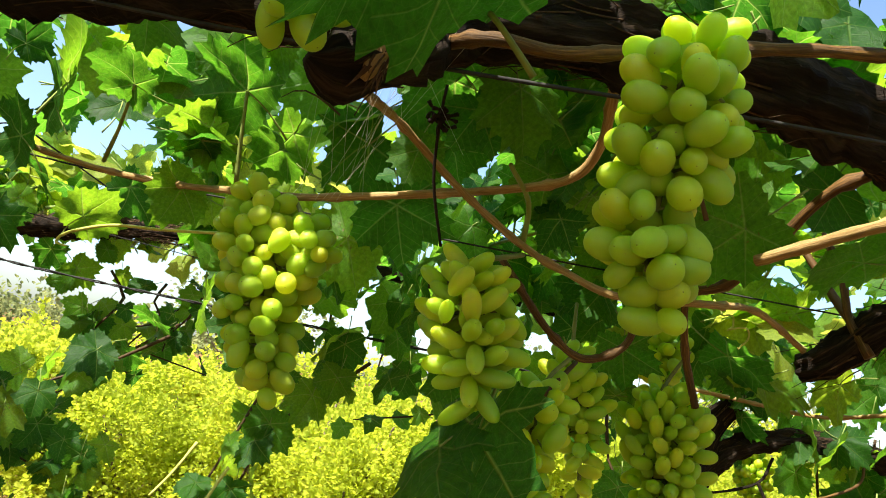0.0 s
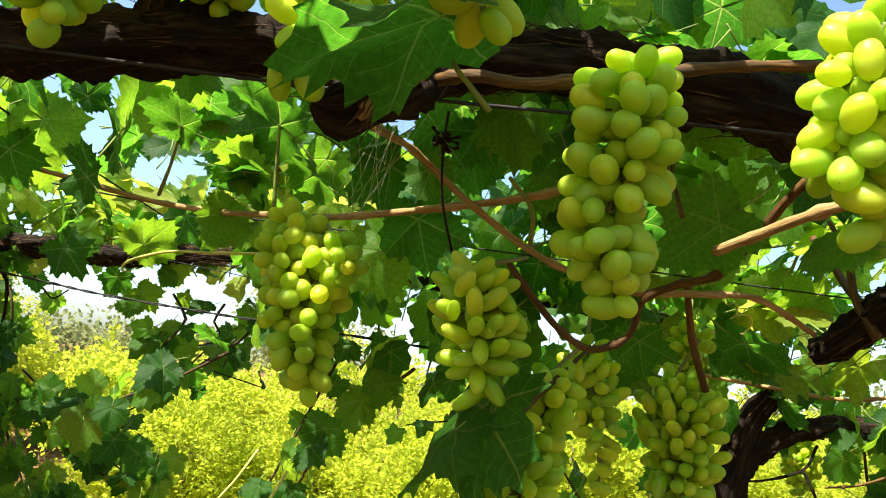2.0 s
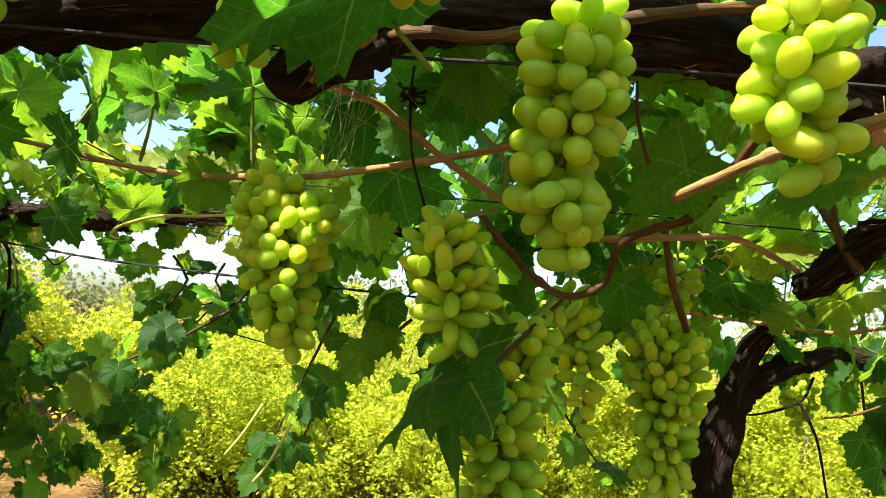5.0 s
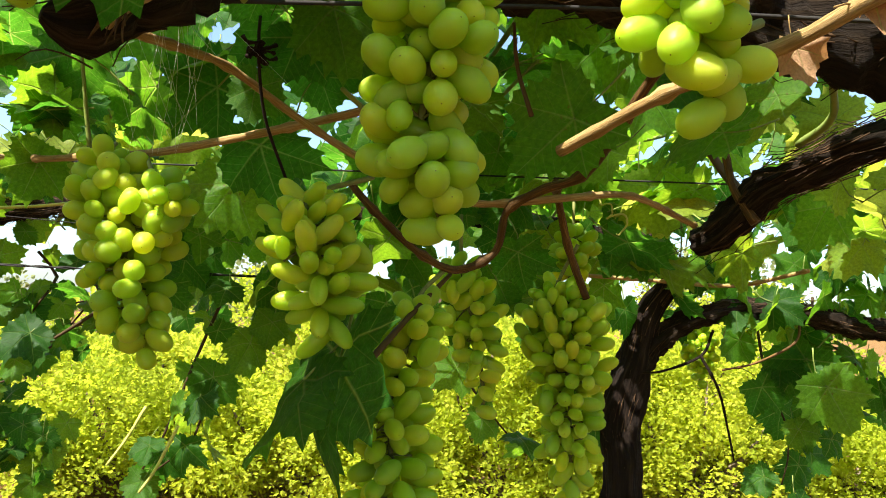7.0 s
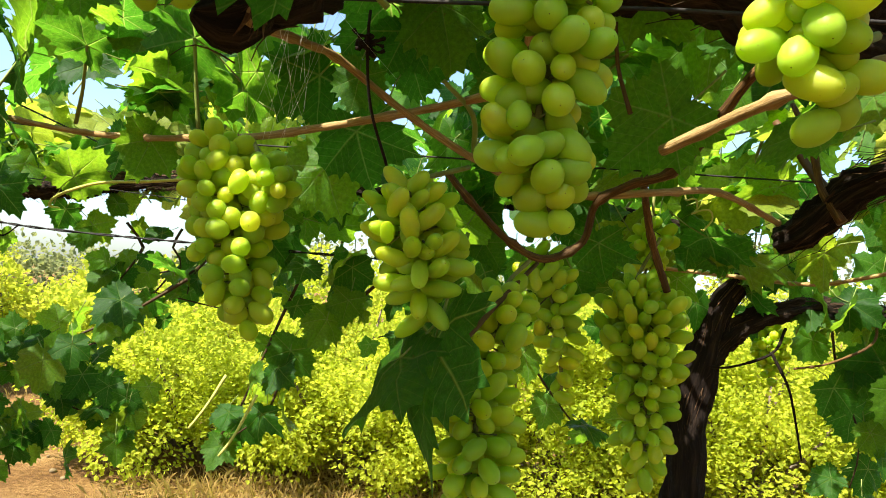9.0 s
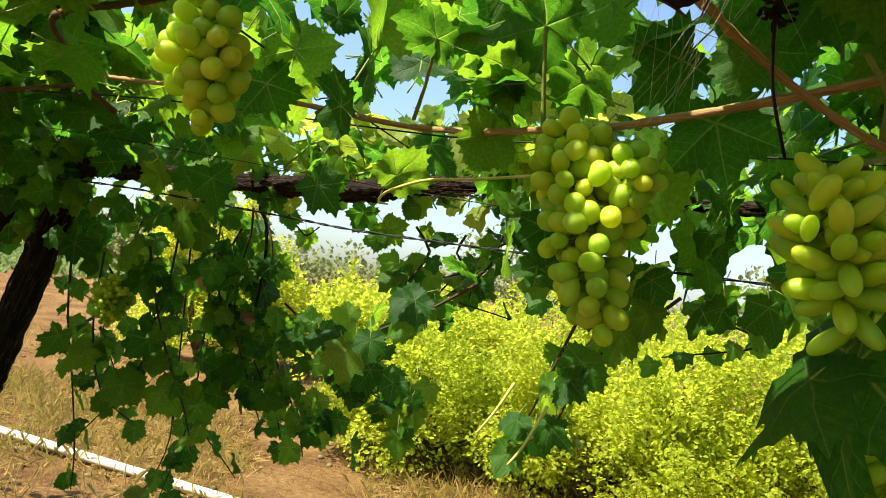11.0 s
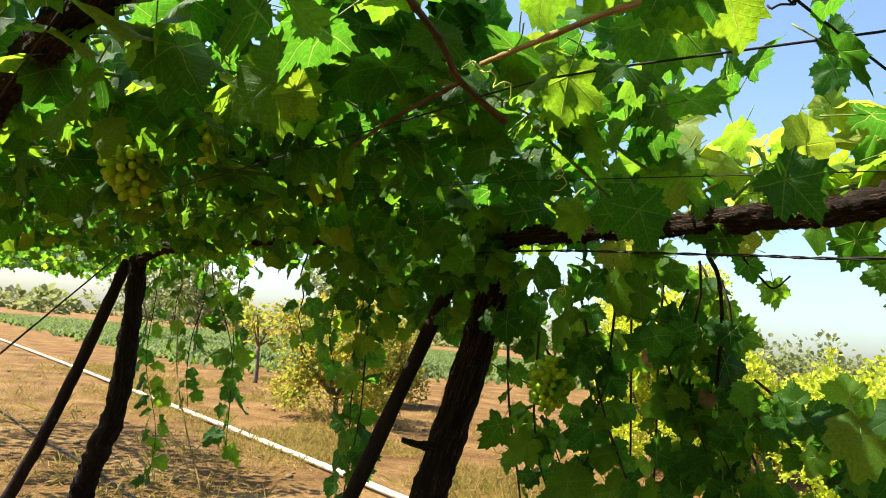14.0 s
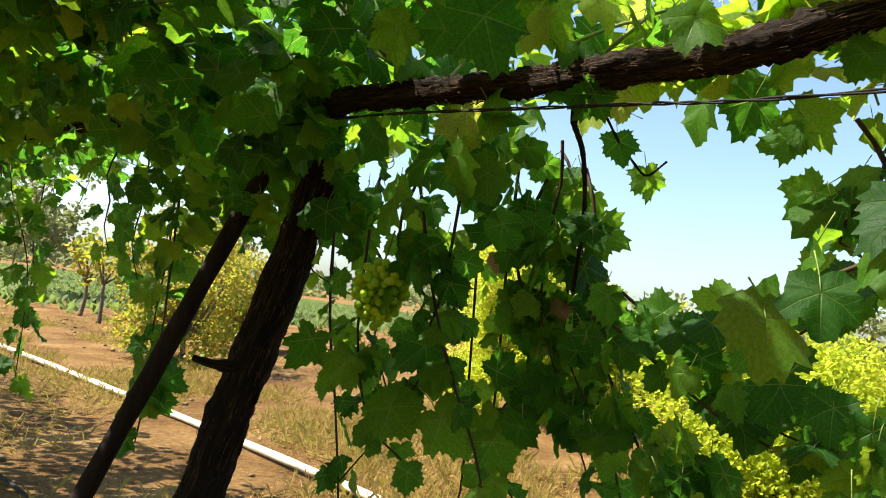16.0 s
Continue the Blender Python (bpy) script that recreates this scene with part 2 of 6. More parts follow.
M_GRASS = leaf_material("dry_grass", [(0.1, (0.13, 0.13, 0.02)), (0.3, (0.26, 0.17, 0.045)), (1.0, (0.44, 0.30, 0.11))], [(0.1, (0.3, 0.3, 0.04)), (1.0, (0.55, 0.38, 0.13))], 0.35, False, 0.6)
M_CROP = leaf_material("crop_leaf", [(0.1, (0.07, 0.105, 0.03)), (1.0, (0.15, 0.19, 0.06))], [(0.1, (0.2, 0.3, 0.07)), (1.0, (0.32, 0.40, 0.11))], 0.35, False, 0.6)
M_SOIL = rough_material("dry_soil", [(0.36, (0.065, 0.032, 0.010)), (0.46, (0.140, 0.072, 0.022)), (0.56, (0.215, 0.122, 0.042)), (0.68, (0.33, 0.215, 0.090))], 1.3, 0.95, 1.0, 0.06, 14.0)
M_STONE = rough_material("field_stone", [(0.3, (0.10, 0.07, 0.035)), (0.7, (0.20, 0.15, 0.08))], 12, 0.9, 0.5, 0.006)


# ---- helpers for meshes ----
RNG = random.Random(7)


def mesh_of(name, verts, faces, materials, smooth=True, uv=None, mat_index=None):
    me = bpy.data.meshes.new(name)
    me.from_pydata([tuple(v) for v in verts], [], faces)
    for m in materials if isinstance(materials, (list, tuple)) else [materials]:
        me.materials.append(m)
    if smooth:
        me.polygons.foreach_set("use_smooth", [True] * len(me.polygons))
    if uv is not None:
        lay = me.uv_layers.new(name="vein")
        lay.data.foreach_set("uv", [c for q in uv for c in q])
    if mat_index is not None:
        me.polygons.foreach_set("material_index", mat_index)
    me.update()
    return me


def thing(name, label, category, group="", kind="", at=(0, 0, 0)):
    ob = new(name)
    ob.location = at
    ob.empty_display_size = 0.05
    return tagged(ob, label, category, group, kind)


def part(name, me, parent, label="", m=None, kind=""):
    ob = new(name, me)
    ob.parent = parent
    base = Matrix.Translation(-parent.location)
    ob.matrix_basis = base @ (m if m is not None else Matrix())
    return tagged(ob, label, "", "", kind)


def spline(pts, step):
    """A smooth line through the points, at even steps."""
    pts = [Vector(p) for p in pts]
    ext = [pts[0] * 2 - pts[1], *pts, pts[-1] * 2 - pts[-2]]
    out = []
    for i in range(1, len(ext) - 2):
        a, b, c, d = ext[i - 1:i + 3]
        k = max(2, int((c - b).length / step))
        for j in range(k):
            t = j / k
            out.append((0.5 * (2 * b + (c - a) * t + (2 * a - 5 * b + 4 * c - d) * t * t + (3 * b - a - 3 * c + d) * t ** 3), i - 1 + t))
    out.append((pts[-1], len(pts) - 1))
    return out


def tube_data(pts, radii, sides=10, step=0.03, lump=0.0, freq=20.0, furrow=0.0, nodes=0.0, seed=0.0):
    """A tube through the points with a radius for each, lumpy and furrowed as asked, and with swollen nodes."""
    line = spline(pts, step)
    n = len(line)
    verts, faces = [], []
    up = Vector((0.3, 0.2, 1)).normalized()
    travelled = 0.0
    for i, (p, u) in enumerate(line):
        a = line[max(0, i - 1)][0]
        b = line[min(n - 1, i + 1)][0]
        t = (b - a).normalized()
        side = up.cross(t)
        if side.length < 1e-4:
            side = Vector((1, 0, 0)).cross(t)
        side.normalize()
        up = t.cross(side).normalized()
        k = min(int(u), len(radii) - 2)
        r = radii[k] + (radii[k + 1] - radii[k]) * (u - k)
        if i:
            travelled += (p - line[i - 1][0]).length
        if nodes:
            r *= 1 + 0.45 * max(0.0, 1 - abs((travelled / nodes) % 1.0 - 0.5) * 14)
        for s in range(sides):
            ang = 2 * math.pi * s / sides
            d = side * math.cos(ang) + up * math.sin(ang)
            q = 1.0
            if lump:
                q += lump * noise.noise((p + d * r) * freq + Vector((seed, 0, 0)))
                q += lump * 0.6 * noise.noise((p + d * r) * freq * 3.1 + Vector((0, seed, 0)))
                if lump > 0.25:
                    q += lump * 0.55 * noise.noise((p + d * r) * freq * 8.0 + Vector((seed, seed, 0)))
            if furrow:
                q += furrow * noise.noise(Vector((ang * 2.2 + noise.noise(p * 9) * 1.5, seed, travelled * 6)))
            verts.append(p + d * r * q)
    for i in range(n - 1):
        for s in range(sides):
            a, b = i * sides + s, i * sides + (s + 1) % sides
            faces.append((a, b, b + sides, a + sides))
    faces.append(tuple(reversed(range(sides))))
    faces.append(tuple(range((n - 1) * sides, n * sides)))
    return verts, faces


def tube_uv(faces, sides, step, radius):
    """Metres along and round a tube, for each corner of its faces."""
    c = 2 * math.pi * radius / sides
    uv = []
    for q in faces:
        if len(q) != 4:
            uv += [(0.0, 0.0)] * len(q)
            continue
        i, s = divmod(q[0], sides)
        uv += [(i * step, s * c), (i * step, (s + 1) * c), ((i + 1) * step, (s + 1) * c), ((i + 1) * step, s * c)]
    return uv


def merged(chunks):
    verts, faces = [], []
    for v, f in chunks:
        o = len(verts)
        verts += list(v)
        faces += [tuple(i + o for i in q) for q in f]
    return verts, faces


def tube(name, pts, radii, material, parent=None, label="", **kw):
    v, f = tube_data(pts, radii, **kw)
    me = mesh_of(name, v, f, material)
    return part(name, me, parent, label) if parent else new(name, me)


def bark_flaps(pts, radius, count, seed, length=0.09):
    """Thin strips of peeling bark along a limb."""
    rng = random.Random(seed)
    line = [p for p, _ in spline(pts, 0.02)]
    out = []
    for _ in range(count):
        i = rng.randrange(1, len(line) - 1)
        t = (line[i + 1] - line[i - 1]).normalized()
        d = Vector((rng.gauss(0, 1), rng.gauss(0, 1), rng.gauss(0, 1)))
        d = (d - t * d.dot(t)).normalized()
        w = t.cross(d) * rng.uniform(0.0003, 0.0014)
        ln = rng.uniform(0.3, 1.0) * length
        lift = length * 0.22 * rng.random() ** 2
        twist = Vector((rng.gauss(0, 1), rng.gauss(0, 1), rng.gauss(0, 1))) * 0.004
        v, f = [], []
        for k in range(6):
            s = k / 5
            c = line[i] + t * ln * (s - 0.5) + d * (radius * 0.95 + lift * (2 * s - 1) ** 2 * (1 if s > 0.5 else 0.4)) + twist * s * s
            ww = w * (1 - 0.7 * s)
            v += [c - ww, c + ww, c + ww + d * 0.0007, c - ww + d * 0.0007]
        for k in range(5):
            a = k * 4
            f += [(a, a + 1, a + 5, a + 4), (a + 1, a + 2, a + 6, a + 5), (a + 2, a + 3, a + 7, a + 6), (a + 3, a, a + 4, a + 7)]
        out.append((v, f))
    return out


def limb(name, pts, radii, parent, label="", seed=1, shag=60, material=None, sides=30):
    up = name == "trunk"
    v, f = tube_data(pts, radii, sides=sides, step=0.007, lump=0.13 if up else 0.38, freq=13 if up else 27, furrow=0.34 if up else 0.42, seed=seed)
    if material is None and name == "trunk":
        material = M_BARK_SHADED
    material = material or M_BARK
    ob = part(name, mesh_of(name, v, f, material, True, tube_uv(f, sides, 0.007, sum(radii) / len(radii))), parent, label)
    mean = sum(radii) / len(radii)
    v, f = merged(bark_flaps(pts, mean, shag * 4, seed, min(0.10, mean * 3.2)))
    part("loose_bark", mesh_of("loose_bark", v, f, M_SHRED), parent, "thin peeling shreds of bark", None, "stuff")
    return ob


# ---- vine leaves ----
VEINS = [(0.0, 1.0), (0.98, 0.86), (-0.98, 0.86), (2.05, 0.68), (-2.05, 0.68)]


def leaf_arrays(seed, step_deg, rings, lob=None):
    """A lobed, toothed vine blade, stalk at the origin, tip along +y, one unit long, with its stalk."""
    rng = random.Random(seed)
    lob = rng.uniform(0.22, 0.35) if lob is None else lob
    lens = [ln * rng.uniform(0.9, 1.1) for _, ln in VEINS]
    cup, bend, skew = rng.uniform(-0.50, 0.12), rng.uniform(-0.60, 0.02), rng.uniform(-0.30, 0.30)
    ph = [rng.uniform(0, 6.28) for _ in range(4)]
    ruf = rng.uniform(0.07, 0.15)
    fold = rng.uniform(0.12, 0.32)
    n = int(360 / step_deg)
    verts, faces, uvs = [(0.0, 0.0, 0.0)], [], []
    polar = [(0.0, 0.0)]

    def lift(x, y, rho, th, d):
        z = fold * abs(rho * math.sin(d)) + cup * x * x + bend * max(0.0, y) ** 2 + skew * x * y
        z += ruf * math.sin(3 * th + ph[0]) * rho ** 2 + ruf * 0.7 * math.sin(7 * th + ph[1]) * rho ** 3
        return z + 0.028 * math.sin(11 * x + ph[2]) + 0.028 * math.sin(10 * y + ph[3])

    for i in range(n):
        th = -math.pi + 2 * math.pi * i / n
        best, vein_d = 0.0, 9.0
        for (c, _), ln in zip(VEINS, lens):
            d = abs((th - c + math.pi) % (2 * math.pi) - math.pi)
            best = max(best, ln * (1 - lob * (d / 0.55) ** 0.95))
            vein_d = min(vein_d, d)
        best = max(best, 0.1)
        tooth = (0.085 if i % 3 == 1 else -0.045) * (0.4 + 1.1 * rng.random())
        for k, s in enumerate(rings):
            rho = best * s * (1 + (tooth if k == len(rings) - 1 else 0))
            x, y = rho * math.sin(th), rho * math.cos(th)
            verts.append((x, y, lift(x, y, rho, th, vein_d)))
            polar.append((rho, th))
    m = len(rings)
    for i in range(n):
        j = (i + 1) % n
        mid = -math.pi + 2 * math.pi * (i + 0.5) / n
        c = min((v[0] for v in VEINS), key=lambda q: abs((mid - q + math.pi) % (2 * math.pi) - math.pi))
        quads = [(0, 1 + j * m, 1 + i * m)] + [(1 + i * m + k, 1 + j * m + k, 1 + j * m + k + 1, 1 + i * m + k + 1) for k in range(m - 1)]
        for q in quads:
            faces.append(q)
            for vi in q:
                rho, th = polar[vi]
                d = (th - c + math.pi) % (2 * math.pi) - math.pi
                uvs.append((rho * math.cos(d), rho * math.sin(d)))
    blade = len(faces)
    curve = rng.uniform(-0.15, 0.25)
    sv, sf = tube_data([(0, 0, 0), (rng.uniform(-0.08, 0.08), -0.4, 0.05 + curve * 0.4), (rng.uniform(-0.15, 0.15), -0.85, 0.1 + curve)], [0.015, 0.013, 0.018], sides=5, step=0.2)
    o = len(verts)
    verts += [tuple(v) for v in sv]
    for q in sf:
        faces.append(tuple(i + o for i in q))
        uvs += [(0.5, 0.0)] * len(q)
    return verts, faces, uvs, [0] * blade + [1] * (len(faces) - blade)


LEAVES = []
for k in range(12):
    v, f, uv, mi = leaf_arrays(100 + k, 5, (0.25, 0.5, 0.76, 1.0), 0.20 + 0.015 * k)
    LEAVES.append(mesh_of("leaf", v, f, [M_LEAF, M_GREENCANE], True, uv, mi))
PALE_LEAVES = []
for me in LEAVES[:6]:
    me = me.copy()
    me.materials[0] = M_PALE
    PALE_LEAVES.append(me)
DRY_LEAVES = []
for k in range(3):
    v, f, uv, mi = leaf_arrays(300 + k, 7.5, (0.35, 0.7, 1.0))
    v = [(x * 0.75, y * 0.9, z + 0.5 * x * x * (1 if k else -1) + 0.12 * math.sin(7 * y + k) * abs(x) * 3) for x, y, z in v]
    DRY_LEAVES.append(mesh_of("dry_leaf", v, f, [M_DRY, M_TAN], True, uv, mi))
FAR_LEAVES = [leaf_arrays(200 + k, 10, (0.5, 1.0)) for k in range(10)]


def leaf_pose(at, tip, normal, size):
    y = Vector(tip).normalized()
    z = Vector(normal)
    z = (z - y * z.dot(y))
    if z.length < 1e-3:
        z = y.orthogonal()
    z.normalize()
    x = y.cross(z)
    m = Matrix((x, y, z)).transposed().to_4x4()
    return Matrix.Translation(at) @ m @ Matrix.Diagonal((size, size, size, 1))


# places under the canopy that the sun reaches, with the width of the gap above them
SUN_GAPS = [((-0.122, 0.735, 1.662), 0.012), ((0.245, 0.335, 1.725), 0.010), ((-0.018, 0.600, 1.612), 0.004), ((-0.057, 0.420, 1.738), 0.014), ((0.285, 0.37, 1.705), 0.030), ((0.26, 0.91, 1.63), 0.003)]


def in_sun_gap(p, r):
    for q, w in SUN_GAPS:
        d = p - Vector(q)
        along = d.dot(SUN)
        if along > 0.02 and (d - SUN * along).length < w + r:
            return True
    return False


class Foliage:
    """Leaves of one vine: the first ones single objects, those past the limit one joined part."""

    def __init__(self, vine, limit=280, leaves=LEAVES, label="dense green vine leaves further along the shoots"):
        self.vine, self.limit, self.count, self.far, self.leaves, self.label = vine, limit, 0, [], leaves, label

    def add(self, at, tip, normal, size, single=True, kind=None):
        if in_sun_gap(Vector(at) + Vector(tip).normalized() * size * 0.4, size * 0.42):
            return None
        m = leaf_pose(at, tip, normal, size)
        if single and self.count < self.limit:
            self.count += 1
            return part("leaf", RNG.choice(self.leaves) if kind is None else self.leaves[kind], self.vine, "", m)
        self.far.append(m)

    def close(self):
        if not self.far:
            return
        co, faces, uvs, mi = [], [], [], []
        rng = random.Random(len(self.far))
        o = 0
        for m in self.far:
            v, f, uv, k = rng.choice(FAR_LEAVES)
            a = np.array(m)
            co.append(np.array(v) @ a[:3, :3].T + a[:3, 3])
            faces += [tuple(i + o for i in q) for q in f]
            uvs += uv
            mi += k
            o += len(v)
        me = mesh_of("foliage", np.concatenate(co).tolist(), faces, [self.leaves[0].materials[0], M_GREENCANE], True, uvs, mi)
        part("foliage", me, self.vine, self.label, None, "stuff")


def jitter(rng, s):
    return Vector((rng.gauss(0, s), rng.gauss(0, s), rng.gauss(0, s)))


def grow_shoot(foliage, pts, rng, radius=0.004, spacing=0.075, size=(0.06, 0.09), single=True, keep=None, droop=0.5, material=None, face=(0, 0, 1), cane=True):
    """A shoot with leaves in turn on either side; returns the cane's mesh data."""
    line = [p for p, _ in spline(pts, 0.025)]
    travelled, nxt, sidef = 0.0, rng.uniform(0.01, spacing), 1
    for i in range(1, len(line)):
        travelled += (line[i] - line[i - 1]).length
        if travelled < nxt:
            continue
        nxt += spacing * rng.uniform(0.7, 1.3)
        sidef = -sidef
        t = (line[i] - line[i - 1]).normalized()
        across = t.cross(Vector((0, 0, 1)))
        if across.length < 0.3:
            across = Vector((rng.gauss(0, 1), rng.gauss(0, 1), 0))
        across = across.normalized() * sidef
        s = rng.uniform(*size)
        away = (across + t * rng.uniform(-0.2, 0.7) + jitter(rng, 0.35)).normalized()
        at = line[i] + away * s * 0.75 + Vector((0, 0, rng.uniform(-0.01, 0.02)))
        if keep and not keep(at):
            continue
        tip = away + Vector((0, 0, -droop * rng.uniform(0.3, 1.8))) + jitter(rng, 0.25)
        nor = Vector(face) + jitter(rng, 0.38) + Vector((0, 0, 0.15))
        foliage.add(at, tip, nor, s, single)
    if cane:
        return tube_data(pts, [radius * (1.15 - 0.6 * k / (len(pts) - 1)) for k in range(len(pts))], sides=6, step=0.05, nodes=spacing, lump=0.1)


# ---- ground, field, pipe ----
def ground_height(x, y):
    h = 0.035 * noise.noise(Vector((x * 0.5, y * 0.5, 0))) + 0.015 * noise.noise(Vector((x * 2.3, y * 2.3, 4)))
    return h * max(0.0, 1 - math.hypot(x, y) / 60)


def build_ground():
    xs = [-3000, -900, -300, -120, -60] + [-40 + 0.5 * i for i in range(111)] + [30, 60, 120, 300, 900, 3000]
    ys = [-3000, -600, -120, -30] + [-8 + 0.5 * i for i in range(50)] + [20, 30, 50, 90, 200, 600, 3000]
    verts = [(x, y, ground_height(x, y)) for y in ys for x in xs]
    w = len(xs)
    faces = [(j * w + i, j * w + i + 1, (j + 1) * w + i + 1, (j + 1) * w + i) for j in range(len(ys) - 1) for i in range(w - 1)]
    tagged(new("ground", mesh_of("ground", verts, faces, M_SOIL)), "dry reddish-brown farm soil with straw litter", "ground", "", "structure")


build_ground()


def build_field():
    rng = random.Random(5)
    verts, faces = [], []
    for _ in range(30000):
        d = rng.random() ** 0.6
        x, y = -20.5 - 70 * (1 - d) - rng.uniform(0, 12), 8.9 + rng.uniform(0, 45) + rng.gauss(0, 0.5)
        for _ in range(2):
            a, h, w = rng.uniform(0, 6.28), rng.uniform(0.15, 0.32), rng.uniform(0.05, 0.12)
            c, s = math.cos(a), math.sin(a)
            o = len(verts)
            verts += [(x - c * w, y - s * w, 0), (x + c * w, y + s * w, 0), (x + c * w * 0.7 + s * 0.1, y + s * w * 0.7 - c * 0.1, h * 0.7), (x + s * 0.25, y - c * 0.25, h)]
            faces += [(o, o + 1, o + 2), (o, o + 2, o + 3)]
    tagged(new("crop_field", mesh_of("crop_field", verts, faces, M_CROP, False)), "flat field of low bluish-green crop", "field", "", "stuff")


build_field()

pipe = tube("irrigation_pipe", [(-60, 4.75, 0.06), (-26, 4.68, 0.06), (-14, 4.57, 0.05), (-9.4, 4.50, 0.055), (-5.6, 4.40, 0.05), (-3.2, 4.26, 0.05), (1, 4.1, 0.05), (8, 3.9, 0.05)],
            [0.031] * 8, M_PIPE, sides=14, step=0.12, lump=0.12, freq=5)
tagged(pipe, "long white plastic irrigation pipe lying on the soil", "pipe")


tagged(tube("drip_hose", [(-24, 1.75, 0.03), (-11.1, 2.1, 0.03), (-8.4, 2.25, 0.032), (-6.2, 2.34, 0.03), (-5.7, 2.48, 0.03), (-3.0, 2.45, 0.03), (4.0, 2.5, 0.03)], [0.011] * 7, M_WIRE, sides=8, step=0.15), "thin black drip hose lying on the soil", "hose")


def build_litter():
    """Straw, dry grass and low weeds on the open soil."""
    rng = random.Random(11)
    verts, faces = [], []
    for _ in range(16000):
        x, y = -24 + 28 * rng.random() ** 0.6, rng.choice((rng.uniform(1.5, 9.5), rng.gauss(4.9, 0.5), rng.uniform(5.2, 7)))
        if noise.noise(Vector((x * 0.6, y * 0.6, 2))) < -0.05:
            continue
        g = ground_height(x, y)
        flat = rng.random() < 0.5
        for _ in range(rng.randrange(2, 6)):
            a, h, w = rng.uniform(0, 6.28), rng.uniform(0.05, 0.2), rng.uniform(0.003, 0.008)
            lean = 0.95 if flat else rng.uniform(0.2, 0.7)
            bx, by = x + rng.gauss(0, 0.06), y + rng.gauss(0, 0.06)
            dx, dy, dz = math.cos(a) * lean * h, math.sin(a) * lean * h, h * math.sqrt(max(0.02, 1 - lean * lean))
            o = len(verts)
            verts += [(bx - dy / h * w, by + dx / h * w, g + 0.004), (bx + dy / h * w, by - dx / h * w, g + 0.004), (bx + dx * 0.6, by + dy * 0.6, g + 0.01 + dz * 0.7), (bx + dx, by + dy, g + 0.006 + dz * 0.9)]
            faces += [(o, o + 1, o + 2), (o + 1, o + 3, o + 2)]
    tagged(new("dry_grass", mesh_of("dry_grass", verts, faces, M_GRASS, False)), "scattered dry grass and straw on the soil", "grass", "", "stuff")
    stone = []
    for _ in range(150):
        x, y, r = rng.uniform(-20, 3), rng.uniform(2.4, 8), rng.uniform(0.015, 0.05)
        bm = bmesh.new()
        bmesh.ops.create_icosphere(bm, subdivisions=1, radius=r)
        stone.append(([(v.co.x * rng.uniform(0.7, 1.3) + x, v.co.y * rng.uniform(0.7, 1.3) + y, v.co.z * 0.6 + ground_height(x, y) + r * 0.3) for v in bm.verts], [tuple(v.index for v in q.verts) for q in bm.faces]))
        bm.free()
    v, f = merged(stone)
    tagged(new("clods", mesh_of("clods", v, f, M_STONE)), "small clods and stones on the dry soil", "stones", "", "stuff")


build_litter()


# ---- orchard behind, far trees ----
def crown_mesh(rng, blobs, count, size, material, narrow=0.45, gap=3.2):
    """Many small folded leaves, thick near the crown's skin, in uneven clumps."""
    verts, faces = [], []
    tot = sum(r ** 2 for _, r in blobs)
    for c, r in blobs:
        for _ in range(int(count * r * r / tot)):
            d = jitter(rng, 1).normalized()
            rad = r * (rng.random() ** 0.35) * (1 + 0.35 * noise.noise((c + d * r) * 2.2 / max(r, 0.3)))
            p = c + Vector((d.x * rad, d.y * rad, d.z * rad * 0.9))
            if p.z < 0.06 or noise.noise(p * gap) < -0.20:
                continue
            a = (d + jitter(rng, 0.6) + Vector((0, 0, 0.2))).normalized()
            s = size * rng.uniform(0.6, 1.3)
            side = a.cross(Vector((0, 0, 1)) + jitter(rng, 0.55)).normalized()
            up = side.cross(a)
            w = side * s * narrow
            o = len(verts)
            lift = up * s * 0.10
            verts += [p, p + a * s * 0.3 + w + lift, p + a * s * 0.7 + w * 0.8 + lift * 0.6, p + a * s - up * s * 0.12, p + a * s * 0.7 - w * 0.8 + lift * 0.6, p + a * s * 0.3 - w + lift]
            faces += [(o, o + 1, o + 2, o + 3), (o, o + 3, o + 4, o + 5)]
    return mesh_of("crown", verts, faces, material, False)


